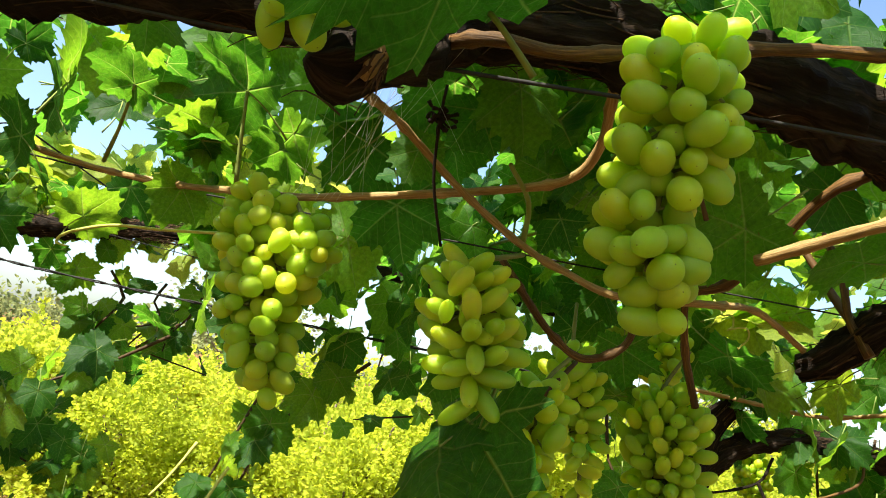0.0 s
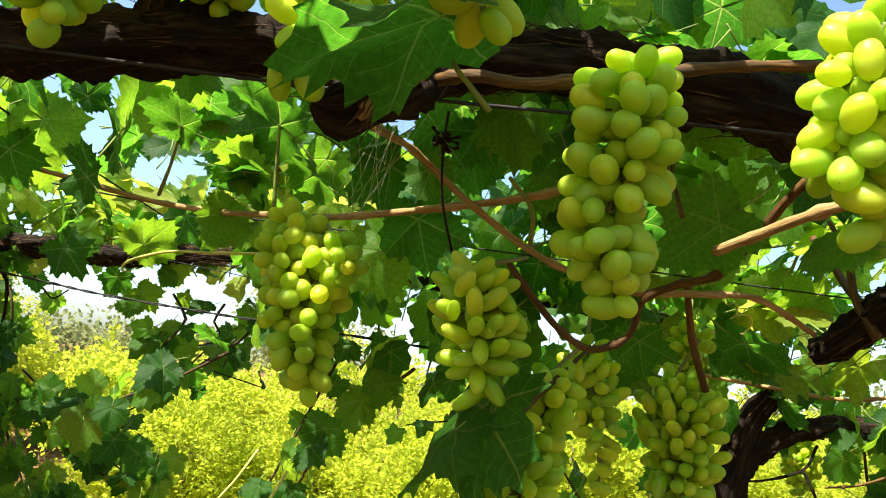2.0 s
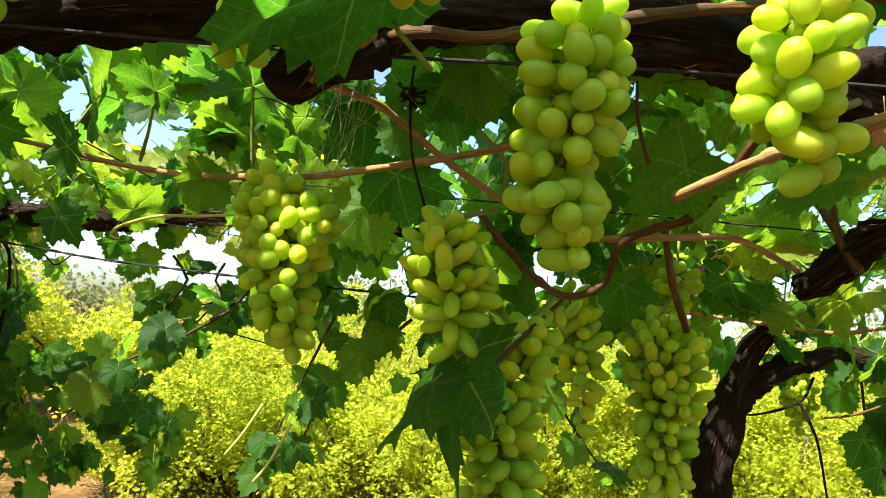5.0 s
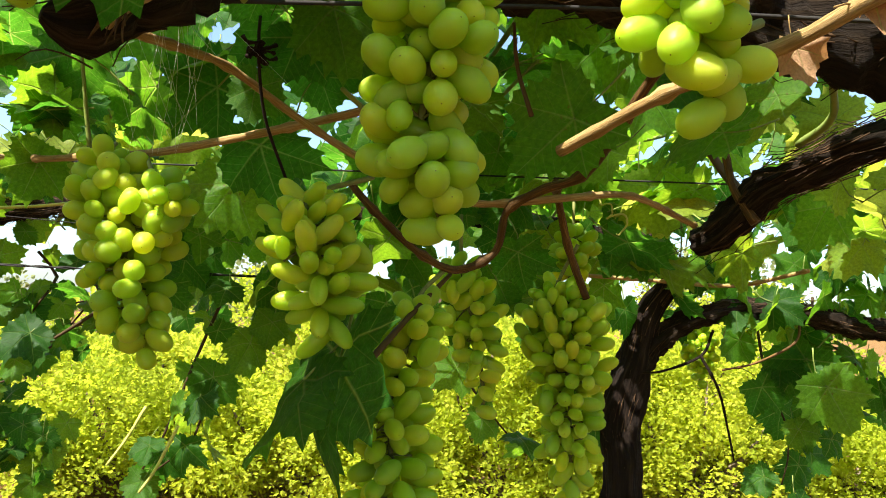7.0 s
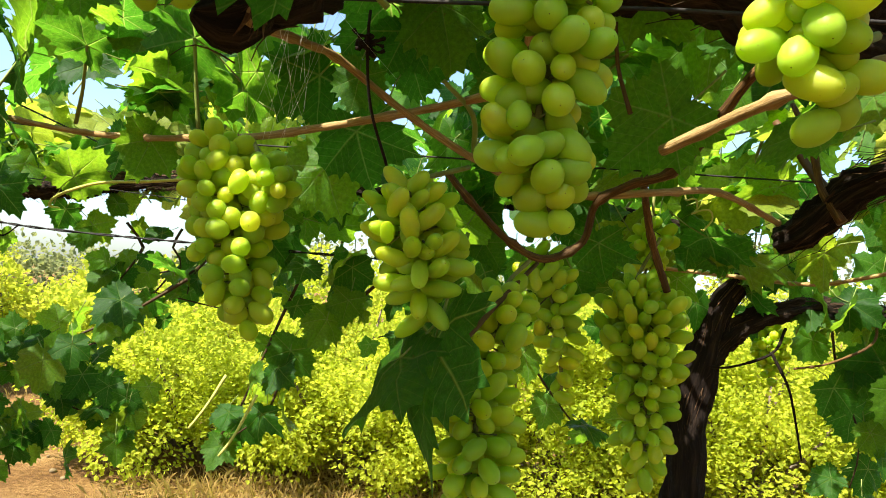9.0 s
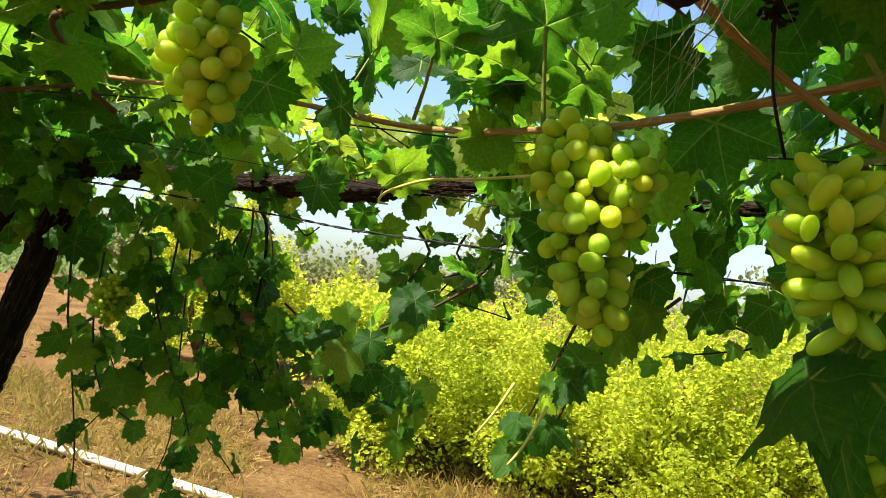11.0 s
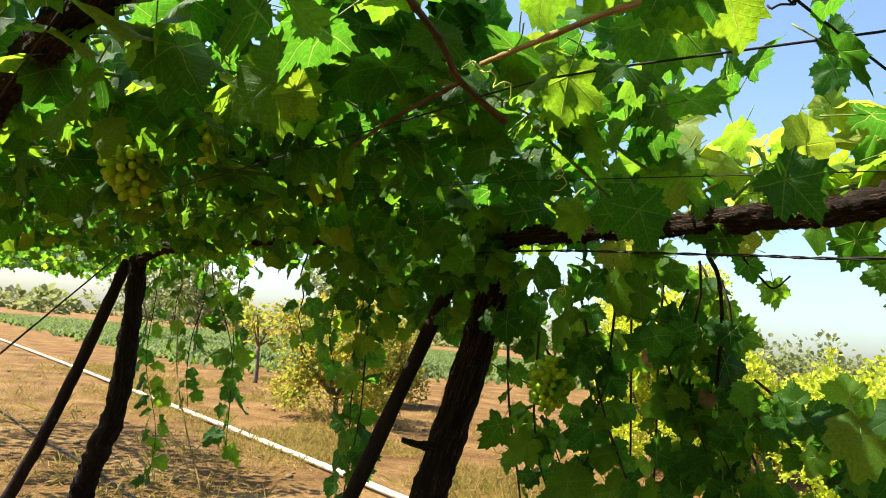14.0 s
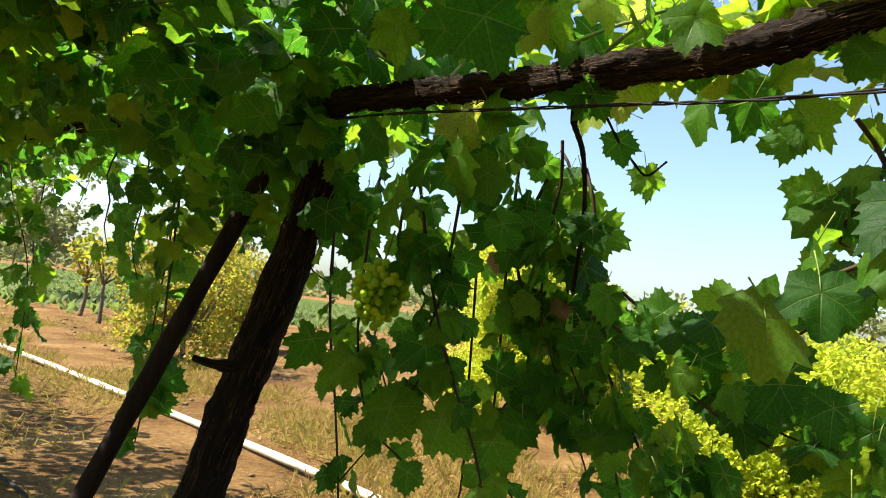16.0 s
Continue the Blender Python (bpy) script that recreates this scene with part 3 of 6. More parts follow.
def fruit_tree(at, height, width, seed, leaves, size, material, name, label, category, group="", bare=0.25, spread=7, skirt=False, airy=1.0):
    rng = random.Random(seed)
    x, y = at
    t = thing(name, label, category, group, "", (x, y, 0))
    base = Vector((x, y, -0.05))
    blobs, limbs = [], []
    fork = base + Vector((rng.gauss(0, 0.05), rng.gauss(0, 0.05), height * bare + 0.05))
    for k in range(spread):
        a = 6.28 * k / spread + rng.uniform(-0.4, 0.4)
        out = width * 0.5 * rng.uniform(0.35, 0.8)
        end = Vector((x + math.cos(a) * out, y + math.sin(a) * out, height * rng.uniform(0.45, 0.92)))
        mid = (fork + end) / 2 + Vector((math.cos(a), math.sin(a), 0)) * width * 0.06 + jitter(rng, 0.05)
        limbs.append(tube_data([fork, mid, end], [0.03, 0.02, 0.008], sides=5, step=0.2))
        blobs.append((end, width * rng.uniform(0.16, 0.27)))
        blobs.append((mid + jitter(rng, 0.1), width * rng.uniform(0.14, 0.22)))
        if skirt:
            blobs.append((Vector((x + math.cos(a) * width * 0.36, y + math.sin(a) * width * 0.36, height * rng.uniform(0.12, 0.35))), width * rng.uniform(0.16, 0.24)))
        tw = end + jitter(rng, width * 0.1) + Vector((0, 0, height * 0.1))
        blobs.append((tw, width * rng.uniform(0.06, 0.12)))
    v, f = tube_data([base, (base + fork) / 2 + jitter(rng, 0.02), fork], [0.06, 0.045, 0.04], sides=8, step=0.1, lump=0.2)
    part("trunk", mesh_of("trunk", v, f, M_TRUNK), t)
    for v, f in limbs:
        part("limb", mesh_of("limb", v, f, M_TRUNK), t)
    blobs = [(c, r * airy) for c, r in blobs]
    part("crown", crown_mesh(rng, blobs, leaves, size, material), t)
    return t


SHRUB = "low bushy orchard tree with yellow-green leaves on dry soil"
for k, (x, y, h, w) in enumerate([(-6.8, 9.0, 2.5, 2.1), (-2.35, 6.7, 1.25, 2.2), (-0.80, 6.5, 1.65, 2.4), (0.80, 6.6, 1.50, 2.2), (2.3, 6.6, 1.55, 2.4), (4.0, 6.8, 1.5, 2.4)]):
    fruit_tree((x, y), h, w, 40 + k, 56000, 0.035, M_CITRUS, "orchard_tree", SHRUB, "tree", "orchard row", 0.08, 9, True)
for k, (x, y, h, w) in enumerate([(-6.2, 10.5, 1.35, 2.4), (-3.6, 11.0, 1.45, 2.6), (-1.0, 11.2, 1.5, 2.6), (1.6, 11.0, 1.6, 2.6), (4.4, 11.4, 1.7, 2.8), (-8.8, 11.5, 1.6, 2.4)]):
    fruit_tree((x, y), h, w, 60 + k, 8000, 0.075, M_CITRUS, "orchard_tree", "orchard tree with pale yellow-green leaves further back", "tree", "orchard second row", 0.12, 8)
for k, (x, y, h, w) in enumerate([(-11.7, 6.8, 2.0, 2.1), (-14.2, 9.4, 1.9, 1.8)]):
    fruit_tree((x, y), h, w, 80 + k, 8500, 0.066, M_AUTUMN, "turning_tree", "young fruit tree with green leaves turning orange", "tree", "turning trees", 0.16, 12, True, 0.88)
for k, (x, y, h, w) in enumerate([(-18.5, 8.4, 2.2, 1.1), (-20.6, 8.8, 2.0, 1.1)]):
    fruit_tree((x, y), h, w, 120 + k, 160, 0.16, M_AUTUMN, "sapling", "thin young sapling with sparse bright leaves on bare soil", "tree", "saplings", 0.4, 6)
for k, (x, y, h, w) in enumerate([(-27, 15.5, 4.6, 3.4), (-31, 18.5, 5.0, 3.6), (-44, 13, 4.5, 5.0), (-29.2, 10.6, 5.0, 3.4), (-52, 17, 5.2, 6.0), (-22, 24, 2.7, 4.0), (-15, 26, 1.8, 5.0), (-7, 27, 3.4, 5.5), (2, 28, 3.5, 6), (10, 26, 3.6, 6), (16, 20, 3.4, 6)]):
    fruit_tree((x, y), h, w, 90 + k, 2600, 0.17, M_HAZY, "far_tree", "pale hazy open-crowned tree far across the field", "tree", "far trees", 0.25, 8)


def far_woods():
    rng = random.Random(3)
    blobs = []
    for k in range(150):
        a = radians(-70 + 180 * k / 150)
        d = rng.uniform(150, 260)
        blobs.append((Vector((-math.sin(a) * d, math.cos(a) * d, rng.uniform(0.5, 2.0))), rng.uniform(2.5, 5)))
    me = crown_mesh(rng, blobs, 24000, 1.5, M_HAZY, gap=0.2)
    tagged(new("far_woods", me), "low hazy line of trees along the horizon", "trees", "", "stuff")


far_woods()


# ---- vines: trunks, cordons, limbs ----
vine_near = thing("grapevine", "old gnarled grapevine cordon overhead with shaggy dark bark", "grapevine", "vines on the trellis", "", (1.7, 0.62, 0))
vine_mid = thing("grapevine", "grapevine limb reaching over from the shaded side", "grapevine", "vines on the trellis", "", (2.0, 0.55, 0))
vine_back = thing("grapevine", "grapevine with an upright dark trunk forking under the leaves", "grapevine", "vines on the trellis", "", (0.58, 1.88, 0))
vine_left = thing("grapevine", "leaning grapevine with a thick shaggy trunk and a long cordon", "grapevine", "vines on the trellis", "", (-2.22, 1.55, 0))
vine_far = thing("grapevine", "leaning grapevine further along the same row", "grapevine", "vines on the trellis", "", (-6.5, 1.87, 0))
vine_edge = thing("grapevine", "grapevine with long leafy shoots hanging from the trellis edge", "grapevine", "vines on the trellis", "", (-1.0, 2.12, 1.72))

limb("trunk", [(1.7, 0.62, -0.05), (1.66, 0.62, 0.8), (1.6, 0.62, 1.5), (1.4, 0.62, 1.76)], [0.06, 0.05, 0.045, 0.035], vine_near, "", 2, 90)
limb("cordon", [(1.4, 0.62, 1.76), (0.9, 0.62, 1.80), (0.43, 0.60, 1.795), (0.285, 0.57, 1.815), (0.17, 0.56, 1.83), (0.047, 0.56, 1.838), (-0.09, 0.56, 1.822), (-0.25, 0.56, 1.82), (-0.45, 0.56, 1.80), (-0.9, 0.57, 1.81), (-1.6, 0.56, 1.83), (-2.6, 0.55, 1.82), (-3.6, 0.55, 1.82)],
     [0.034, 0.032, 0.032, 0.031, 0.030, 0.027, 0.030, 0.028, 0.030, 0.027, 0.026, 0.024, 0.02], vine_near, "", 3, 420)
limb("stump", [(-0.03, 0.555, 1.835), (-0.036, 0.505, 1.805), (-0.048, 0.472, 1.775), (-0.062, 0.452, 1.750), (-0.077, 0.434, 1.731), (-0.090, 0.423, 1.722), (-0.099, 0.415, 1.722)], [0.026, 0.026, 0.025, 0.023, 0.021, 0.015, 0.004], vine_near, "short gnarled stump under a leaf", 4, 6)
# the stub's pale tan colour stands for sunlight on its torn fibres
limb("torn_stub", [(-0.040, 0.446, 1.768), (-0.049, 0.430, 1.752), (-0.057, 0.421, 1.736), (-0.064, 0.420, 1.723), (-0.067, 0.421, 1.717)], [0.010, 0.009, 0.0075, 0.006, 0.002], vine_near, "torn stub with frayed fibres, coloured pale as if sunlit", 44, 10, M_TAN)
limb("spur", [(-0.30, 0.56, 1.83), (-0.295, 0.54, 1.87), (-0.30, 0.53, 1.93)], [0.02, 0.013, 0.011], vine_near, "", 5, 10)

limb("limb", [(2.0, 0.55, -0.05), (1.9, 0.56, 0.9), (1.5, 0.6, 1.7), (1.0, 0.70, 1.83), (0.75, 0.82, 1.81), (0.635, 0.879, 1.792), (0.576, 0.93, 1.766), (0.53, 0.975, 1.742), (0.50, 1.02, 1.695), (0.47, 1.05, 1.678)],
     [0.06, 0.05, 0.042, 0.030, 0.023, 0.022, 0.020, 0.020, 0.025, 0.014], vine_mid, "", 6, 220)
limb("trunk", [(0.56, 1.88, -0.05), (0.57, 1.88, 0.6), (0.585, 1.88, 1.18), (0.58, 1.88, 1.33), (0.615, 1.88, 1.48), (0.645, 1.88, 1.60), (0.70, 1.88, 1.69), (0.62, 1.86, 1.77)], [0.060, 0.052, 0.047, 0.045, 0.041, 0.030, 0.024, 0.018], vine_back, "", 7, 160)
limb("limb", [(0.61, 1.88, 1.46), (0.70, 1.88, 1.555), (0.83, 1.88, 1.61), (1.0, 1.88, 1.612), (1.225, 1.88, 1.575), (1.7, 1.9, 1.62), (2.6, 1.9, 1.72)], [0.030, 0.026, 0.025, 0.024, 0.026, 0.022, 0.020], vine_back, "", 8, 200)
limb("cordon", [(0.64, 1.86, 1.76), (0.3, 1.82, 1.80), (-0.1, 1.80, 1.80), (-0.45, 1.82, 1.80)], [0.02, 0.018, 0.014, 0.010], vine_back, "", 9, 60)
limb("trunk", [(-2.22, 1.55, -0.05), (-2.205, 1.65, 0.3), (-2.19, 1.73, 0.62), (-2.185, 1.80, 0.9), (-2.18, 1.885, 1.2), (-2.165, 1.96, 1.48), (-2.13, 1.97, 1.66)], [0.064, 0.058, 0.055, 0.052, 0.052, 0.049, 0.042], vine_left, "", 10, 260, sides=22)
limb("cordon", [(-2.14, 1.97, 1.63), (-2.03, 1.89, 1.715), (-1.90, 1.81, 1.74), (-1.75, 1.78, 1.745), (-1.44, 1.84, 1.752), (-1.16, 1.855, 1.757), (-0.985, 1.855, 1.762), (-0.82, 1.85, 1.79), (-0.66, 1.84, 1.80)], [0.036, 0.030, 0.027, 0.025, 0.025, 0.024, 0.026, 0.022, 0.010], vine_left, "", 12, 340)
limb("spur", [(-2.165, 1.82, 1.135), (-2.20, 1.775, 1.138), (-2.235, 1.745, 1.147)], [0.014, 0.010, 0.008], vine_left, "", 13, 4)
limb("trunk", [(-6.5, 1.87, -0.05), (-6.3, 1.87, 0.3), (-5.83, 1.87, 0.82), (-5.74, 1.87, 1.34), (-5.76, 1.87, 1.83)], [0.08, 0.075, 0.07, 0.062, 0.055], vine_far, "", 14, 60)
limb("cordon", [(-5.76, 1.87, 1.80), (-5.3, 1.86, 1.86), (-4.6, 1.85, 1.85), (-3.6, 1.85, 1.84), (-2.9, 1.85, 1.80)], [0.04, 0.034, 0.03, 0.028, 0.02], vine_far, "", 15, 120)


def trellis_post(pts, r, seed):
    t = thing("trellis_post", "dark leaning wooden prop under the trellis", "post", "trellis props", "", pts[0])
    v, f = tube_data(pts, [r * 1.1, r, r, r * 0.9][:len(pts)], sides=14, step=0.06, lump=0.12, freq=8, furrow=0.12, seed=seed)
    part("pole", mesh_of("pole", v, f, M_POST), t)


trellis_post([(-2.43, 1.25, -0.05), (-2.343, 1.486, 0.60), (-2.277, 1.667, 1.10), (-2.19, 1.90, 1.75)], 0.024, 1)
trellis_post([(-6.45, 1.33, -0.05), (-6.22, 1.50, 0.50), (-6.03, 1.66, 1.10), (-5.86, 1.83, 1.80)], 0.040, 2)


# ---- trellis wires ----
def wire(pts, r, label="thin dark trellis wire stretched overhead"):
    ends = [Vector(p) for p in pts]
    pts = [a.lerp(b, k / n) for a, b in zip(ends, ends[1:]) for n in [max(1, int((b - a).length / 0.2))] for k in range(n)] + [ends[-1]]
    tagged(tube("trellis_wire", pts, [r] * len(pts), M_WIRE, sides=6, step=0.1), label, "wire", "trellis wires")


wire([(-6, 0.545, 1.775), (-0.457, 0.53, 1.782), (-0.10, 0.53, 1.778), (0.2, 0.53, 1.785), (3, 0.56, 1.79)], 0.0016)
wire([(-7, 0.98, 1.80), (-0.96, 1.03, 1.78), (-0.73, 1.10, 1.78), (-0.5, 1.17, 1.78), (3, 1.2, 1.80)], 0.0014)
wire([(-0.63, 0.55, 1.83), (-0.652, 0.872, 1.82), (-0.676, 1.094, 1.82), (-0.732, 1.747, 1.82), (-0.74, 1.86, 1.80)], 0.0016)


wire([(-1.9, 1.32, 1.79), (-1.4, 1.393, 1.771), (-0.8, 1.486, 1.735), (-0.5, 1.53, 1.72)], 0.0009, "thin rusty wire strung through the leaves")
wire([(-5.72, 1.85, 1.95), (-4.763, 1.309, 1.541), (-4.114, 0.938, 1.258), (-2.3, -0.09, 0.47), (-1.3, -0.65, 0.0)], 0.005, "slack guy wire running from the trellis to the soil")


def wire_tie(at, seed):
    """A short end of wire wound twice round another and bent into a hook."""
    rng = random.Random(seed)
    c = Vector(at)
    pts = []
    for i in range(22):
        a = i * 0.8
        pts.append(c + Vector((math.cos(a) * 0.0045, (i - 11) * 0.0012, math.sin(a) * 0.0045)) + jitter(rng, 0.0006))
    pts += [c + Vector((-0.004, -0.014, -0.012)), c + Vector((-0.010, -0.018, -0.016)), c + Vector((-0.016, -0.016, -0.010))]
    tagged(tube("wire_tie", pts, [0.0013] * len(pts), M_WIRE, sides=5, step=0.004), "dark twisted tie knotted round a trellis wire", "wire", "wire ties")


wire_tie((-0.676, 1.094, 1.82), 1)
wire_tie((-0.715, 1.545, 1.82), 2)


def twisted_wire(pts, r):
    """Two strands laid round one another."""
    line = [p for p, _ in spline(pts, 0.012)]
    chunks = []
    for k in (0, 1):
        q = [p + Vector((0, math.cos(i * 0.55 + math.pi * k), math.sin(i * 0.55 + math.pi * k))) * r for i, p in enumerate(line)]
        chunks.append(tube_data(q[::2], [r * 0.95] * len(q[::2]), sides=5, step=0.05))
    v, f = merged(chunks)
    tagged(new("trellis_wire", mesh_of("trellis_wire", v, f, M_WIRE)), "twisted two-strand steel wire below the cordon", "wire", "trellis wires")


twisted_wire([(-2.0, 1.76, 1.70), (-1.651, 1.75, 1.693), (-1.14, 1.75, 1.664), (-0.79, 1.75, 1.648), (0.4, 1.76, 1.64)], 0.0018)


# ---- canes ----
def cane(parent, pts, r0, r1, material=None, label="", nodes=0.085, sides=9):
    n = len(pts)
    v, f = tube_data(pts, [0.82 * (r0 + (r1 - r0) * k / (n - 1)) for k in range(n)], sides=sides, step=0.008, nodes=nodes, lump=0.20, freq=55)
    return part("cane", mesh_of("cane", v, f, material or M_CANE, True, tube_uv(f, sides, 0.008, 0.82 * (r0 + r1) / 2)), parent, label)


cane(vine_near, [(-0.045, 0.49, 1.775), (0.0, 0.455, 1.772), (0.045, 0.454, 1.771), (0.11, 0.45, 1.783), (0.19, 0.45, 1.80), (0.30, 0.46, 1.82), (0.5, 0.45, 1.86)], 0.0060, 0.0045, None, "glossy reddish-brown cane")
cane(vine_mid, [(-0.089, 0.516, 1.749), (-0.075, 0.60, 1.765), (-0.062, 0.671, 1.774), (-0.002, 0.716, 1.739), (0.061, 0.742, 1.707), (0.11, 0.75, 1.69), (0.162, 0.753, 1.678), (0.25, 0.77, 1.69), (0.34, 0.87, 1.71), (0.46, 1.02, 1.70)], 0.0044, 0.0048, M_TAN, "golden-brown cane", 0.10)
cane(vine_mid, [(-1.02, 0.98, 1.80), (-0.88, 0.95, 1.785), (-0.74, 0.93, 1.775), (-0.586, 0.93, 1.757), (-0.459, 0.924, 1.739), (-0.335, 0.87, 1.726), (-0.255, 0.824, 1.722), (-0.173, 0.783, 1.720), (-0.073, 0.754, 1.734), (0.034, 0.722, 1.753), (0.086, 0.684, 1.762), (0.105, 0.65, 1.785), (0.10, 0.59, 1.82)], 0.0040, 0.0056, M_TAN, "pale brown ripened cane", 0.11)
cane(vine_near, [(0.196, 0.505, 1.678), (0.242, 0.431, 1.696), (0.284, 0.367, 1.705), (0.33, 0.34, 1.73), (0.42, 0.36, 1.78)], 0.0046, 0.0052, M_TAN, "cut dry cane with a frayed end", 0.06)
cane(vine_mid, [(0.040, 0.70, 1.685), (0.058, 0.70, 1.665), (0.101, 0.737, 1.629), (0.141, 0.767, 1.614), (0.179, 0.773, 1.635), (0.187, 0.755, 1.672), (0.215, 0.74, 1.69), (0.26, 0.72, 1.71), (0.30, 0.65, 1.78), (0.33, 0.62, 1.80)], 0.0040, 0.0064, M_CANE, "thick reddish arching cane", 0.07)
cane(vine_back, [(0.236, 0.77, 1.705), (0.25, 0.84, 1.70), (0.27, 0.88, 1.65), (0.295, 0.90, 1.595)], 0.0050, 0.0055, M_CANE, "", 0.09)
cane(vine_mid, [(-0.50, 0.60, 1.79), (-0.62, 0.62, 1.78), (-0.85, 0.72, 1.80), (-1.0, 0.90, 1.80), (-1.06, 0.98, 1.785), (-1.11, 1.10, 1.77)], 0.0045, 0.0060, M_CANE, "reddish cane", 0.08)
cane(vine_left, [(-1.06, 0.98, 1.785), (-1.25, 1.0, 1.775), (-1.45, 1.05, 1.775)], 0.0040, 0.0035, M_CANE, "", 0.08)
cane(vine_left, [(-1.302, 1.876, 1.72), (-1.31, 1.887, 1.687), (-1.36, 2.0, 1.65), (-1.40, 2.08, 1.55), (-1.42, 2.10, 1.40)], 0.0075, 0.0045, M_BARK, "", 0.08)
cane(vine_back, [(0.80, 1.88, 1.56), (0.76, 1.85, 1.50), (0.66, 1.84, 1.46), (0.60, 1.84, 1.46)], 0.0045, 0.0030, M_BARK, "", 0.09)
cane(vine_back, [(0.76, 1.85, 1.50), (0.80, 1.84, 1.42), (0.83, 1.85, 1.31), (0.84, 1.85, 1.26)], 0.0045, 0.0025, M_BARK, "", 0.09)
cane(vine_back, [(1.0, 1.86, 1.60), (0.98, 1.84, 1.54), (0.88, 1.82, 1.49), (0.80, 1.82, 1.47)], 0.0045, 0.0030, M_CANE, "", 0.09)
cane(vine_mid, [(0.52, 0.97, 1.70), (0.50, 0.99, 1.745), (0.49, 1.0, 1.80), (0.47, 1.02, 1.86)], 0.008, 0.004, M_CANE, "", 0.06)


cane(vine_edge, [(-1.340, 1.949, 1.776), (-1.329, 2.006, 1.736), (-1.319, 2.050, 1.691), (-1.312, 2.096, 1.662), (-1.299, 2.132, 1.641), (-1.275, 2.161, 1.674)], 0.0035, 0.0025, M_BARK, "", 0.08)


def stalk(parent, pts, r=0.0022, material=None):
    n = len(pts)
    v, f = tube_data(pts, [r * (1.25 - 0.4 * k / (n - 1)) for k in range(n)], sides=7, step=0.01, lump=0.12, freq=80)
    part("leaf_stalk", mesh_of("leaf_stalk", v, f, material or M_GREENCANE), parent, "long yellowish leaf stalk")


stalk(vine_mid, [(-0.447, 0.926, 1.749), (-0.416, 0.877, 1.781), (-0.382, 0.815, 1.816)])
stalk(vine_mid, [(-0.253, 0.836, 1.729), (-0.256, 0.823, 1.780), (-0.257, 0.807, 1.830)])
stalk(vine_mid, [(0.062, 0.762, 1.715), (0.059, 0.734, 1.747), (0.033, 0.668, 1.761)], 0.0026)
stalk(vine_near, [(0.025, 0.356, 1.709), (0.009, 0.348, 1.723), (0.0, 0.354, 1.735), (-0.01, 0.40, 1.765)], 0.0015)
stalk(vine_near, [(0.189, 0.601, 1.726), (0.178, 0.610, 1.767), (0.173, 0.60, 1.80)], 0.0017, M_CANE)
stalk(vine_mid, [(0.545, 0.908, 1.786), (0.551, 0.843, 1.802), (0.52, 0.78, 1.83), (0.50, 0.72, 1.88)], 0.0040)
stalk(vine_mid, [(0.52, 1.0, 1.735), (0.509, 1.037, 1.770), (0.498, 1.058, 1.80), (0.47, 1.08, 1.85)], 0.0060, M_CANE)
stalk(vine_edge, [(-0.446, 1.616, 1.367), (-0.474, 1.597, 1.305), (-0.502, 1.578, 1.256)], 0.0028, M_TENDRIL)
stalk(vine_edge, [(-0.355, 1.537, 1.343), (-0.385, 1.514, 1.265), (-0.408, 1.497, 1.224)], 0.0028, M_TENDRIL)
stalk(vine_mid, [(0.060, 0.645, 1.520), (0.097, 0.704, 1.566), (0.135, 0.775, 1.610)], 0.0026, M_CANE)
cane(vine_back, [(0.36, 1.5, 1.66), (0.555, 1.461, 1.65), (0.637, 1.327, 1.64), (0.70, 1.2, 1.66)], 0.0050, 0.0040, M_TAN, "", 0.09)


# ---- grape clusters ----
def berry_mesh(a, b, sides, rings):
    """An oval berry, long along z, a little fuller towards its tip."""
    verts, faces = [], []
    for i in range(rings + 1):
        ph = math.pi * i / rings
        z = -math.cos(ph)
        r = math.sin(ph) ** 0.92 * (1 + 0.05 * z)
        for s in range(sides):
            th = 2 * math.pi * s / sides
            verts.append((r * a * math.cos(th), r * a * math.sin(th), z * b))
    for i in range(rings):
        for s in range(sides):
            p, q = i * sides + s, i * sides + (s + 1) % sides
            faces.append((p, q, q + sides, p + sides))
    return mesh_of("berry", verts, faces, M_BERRY)


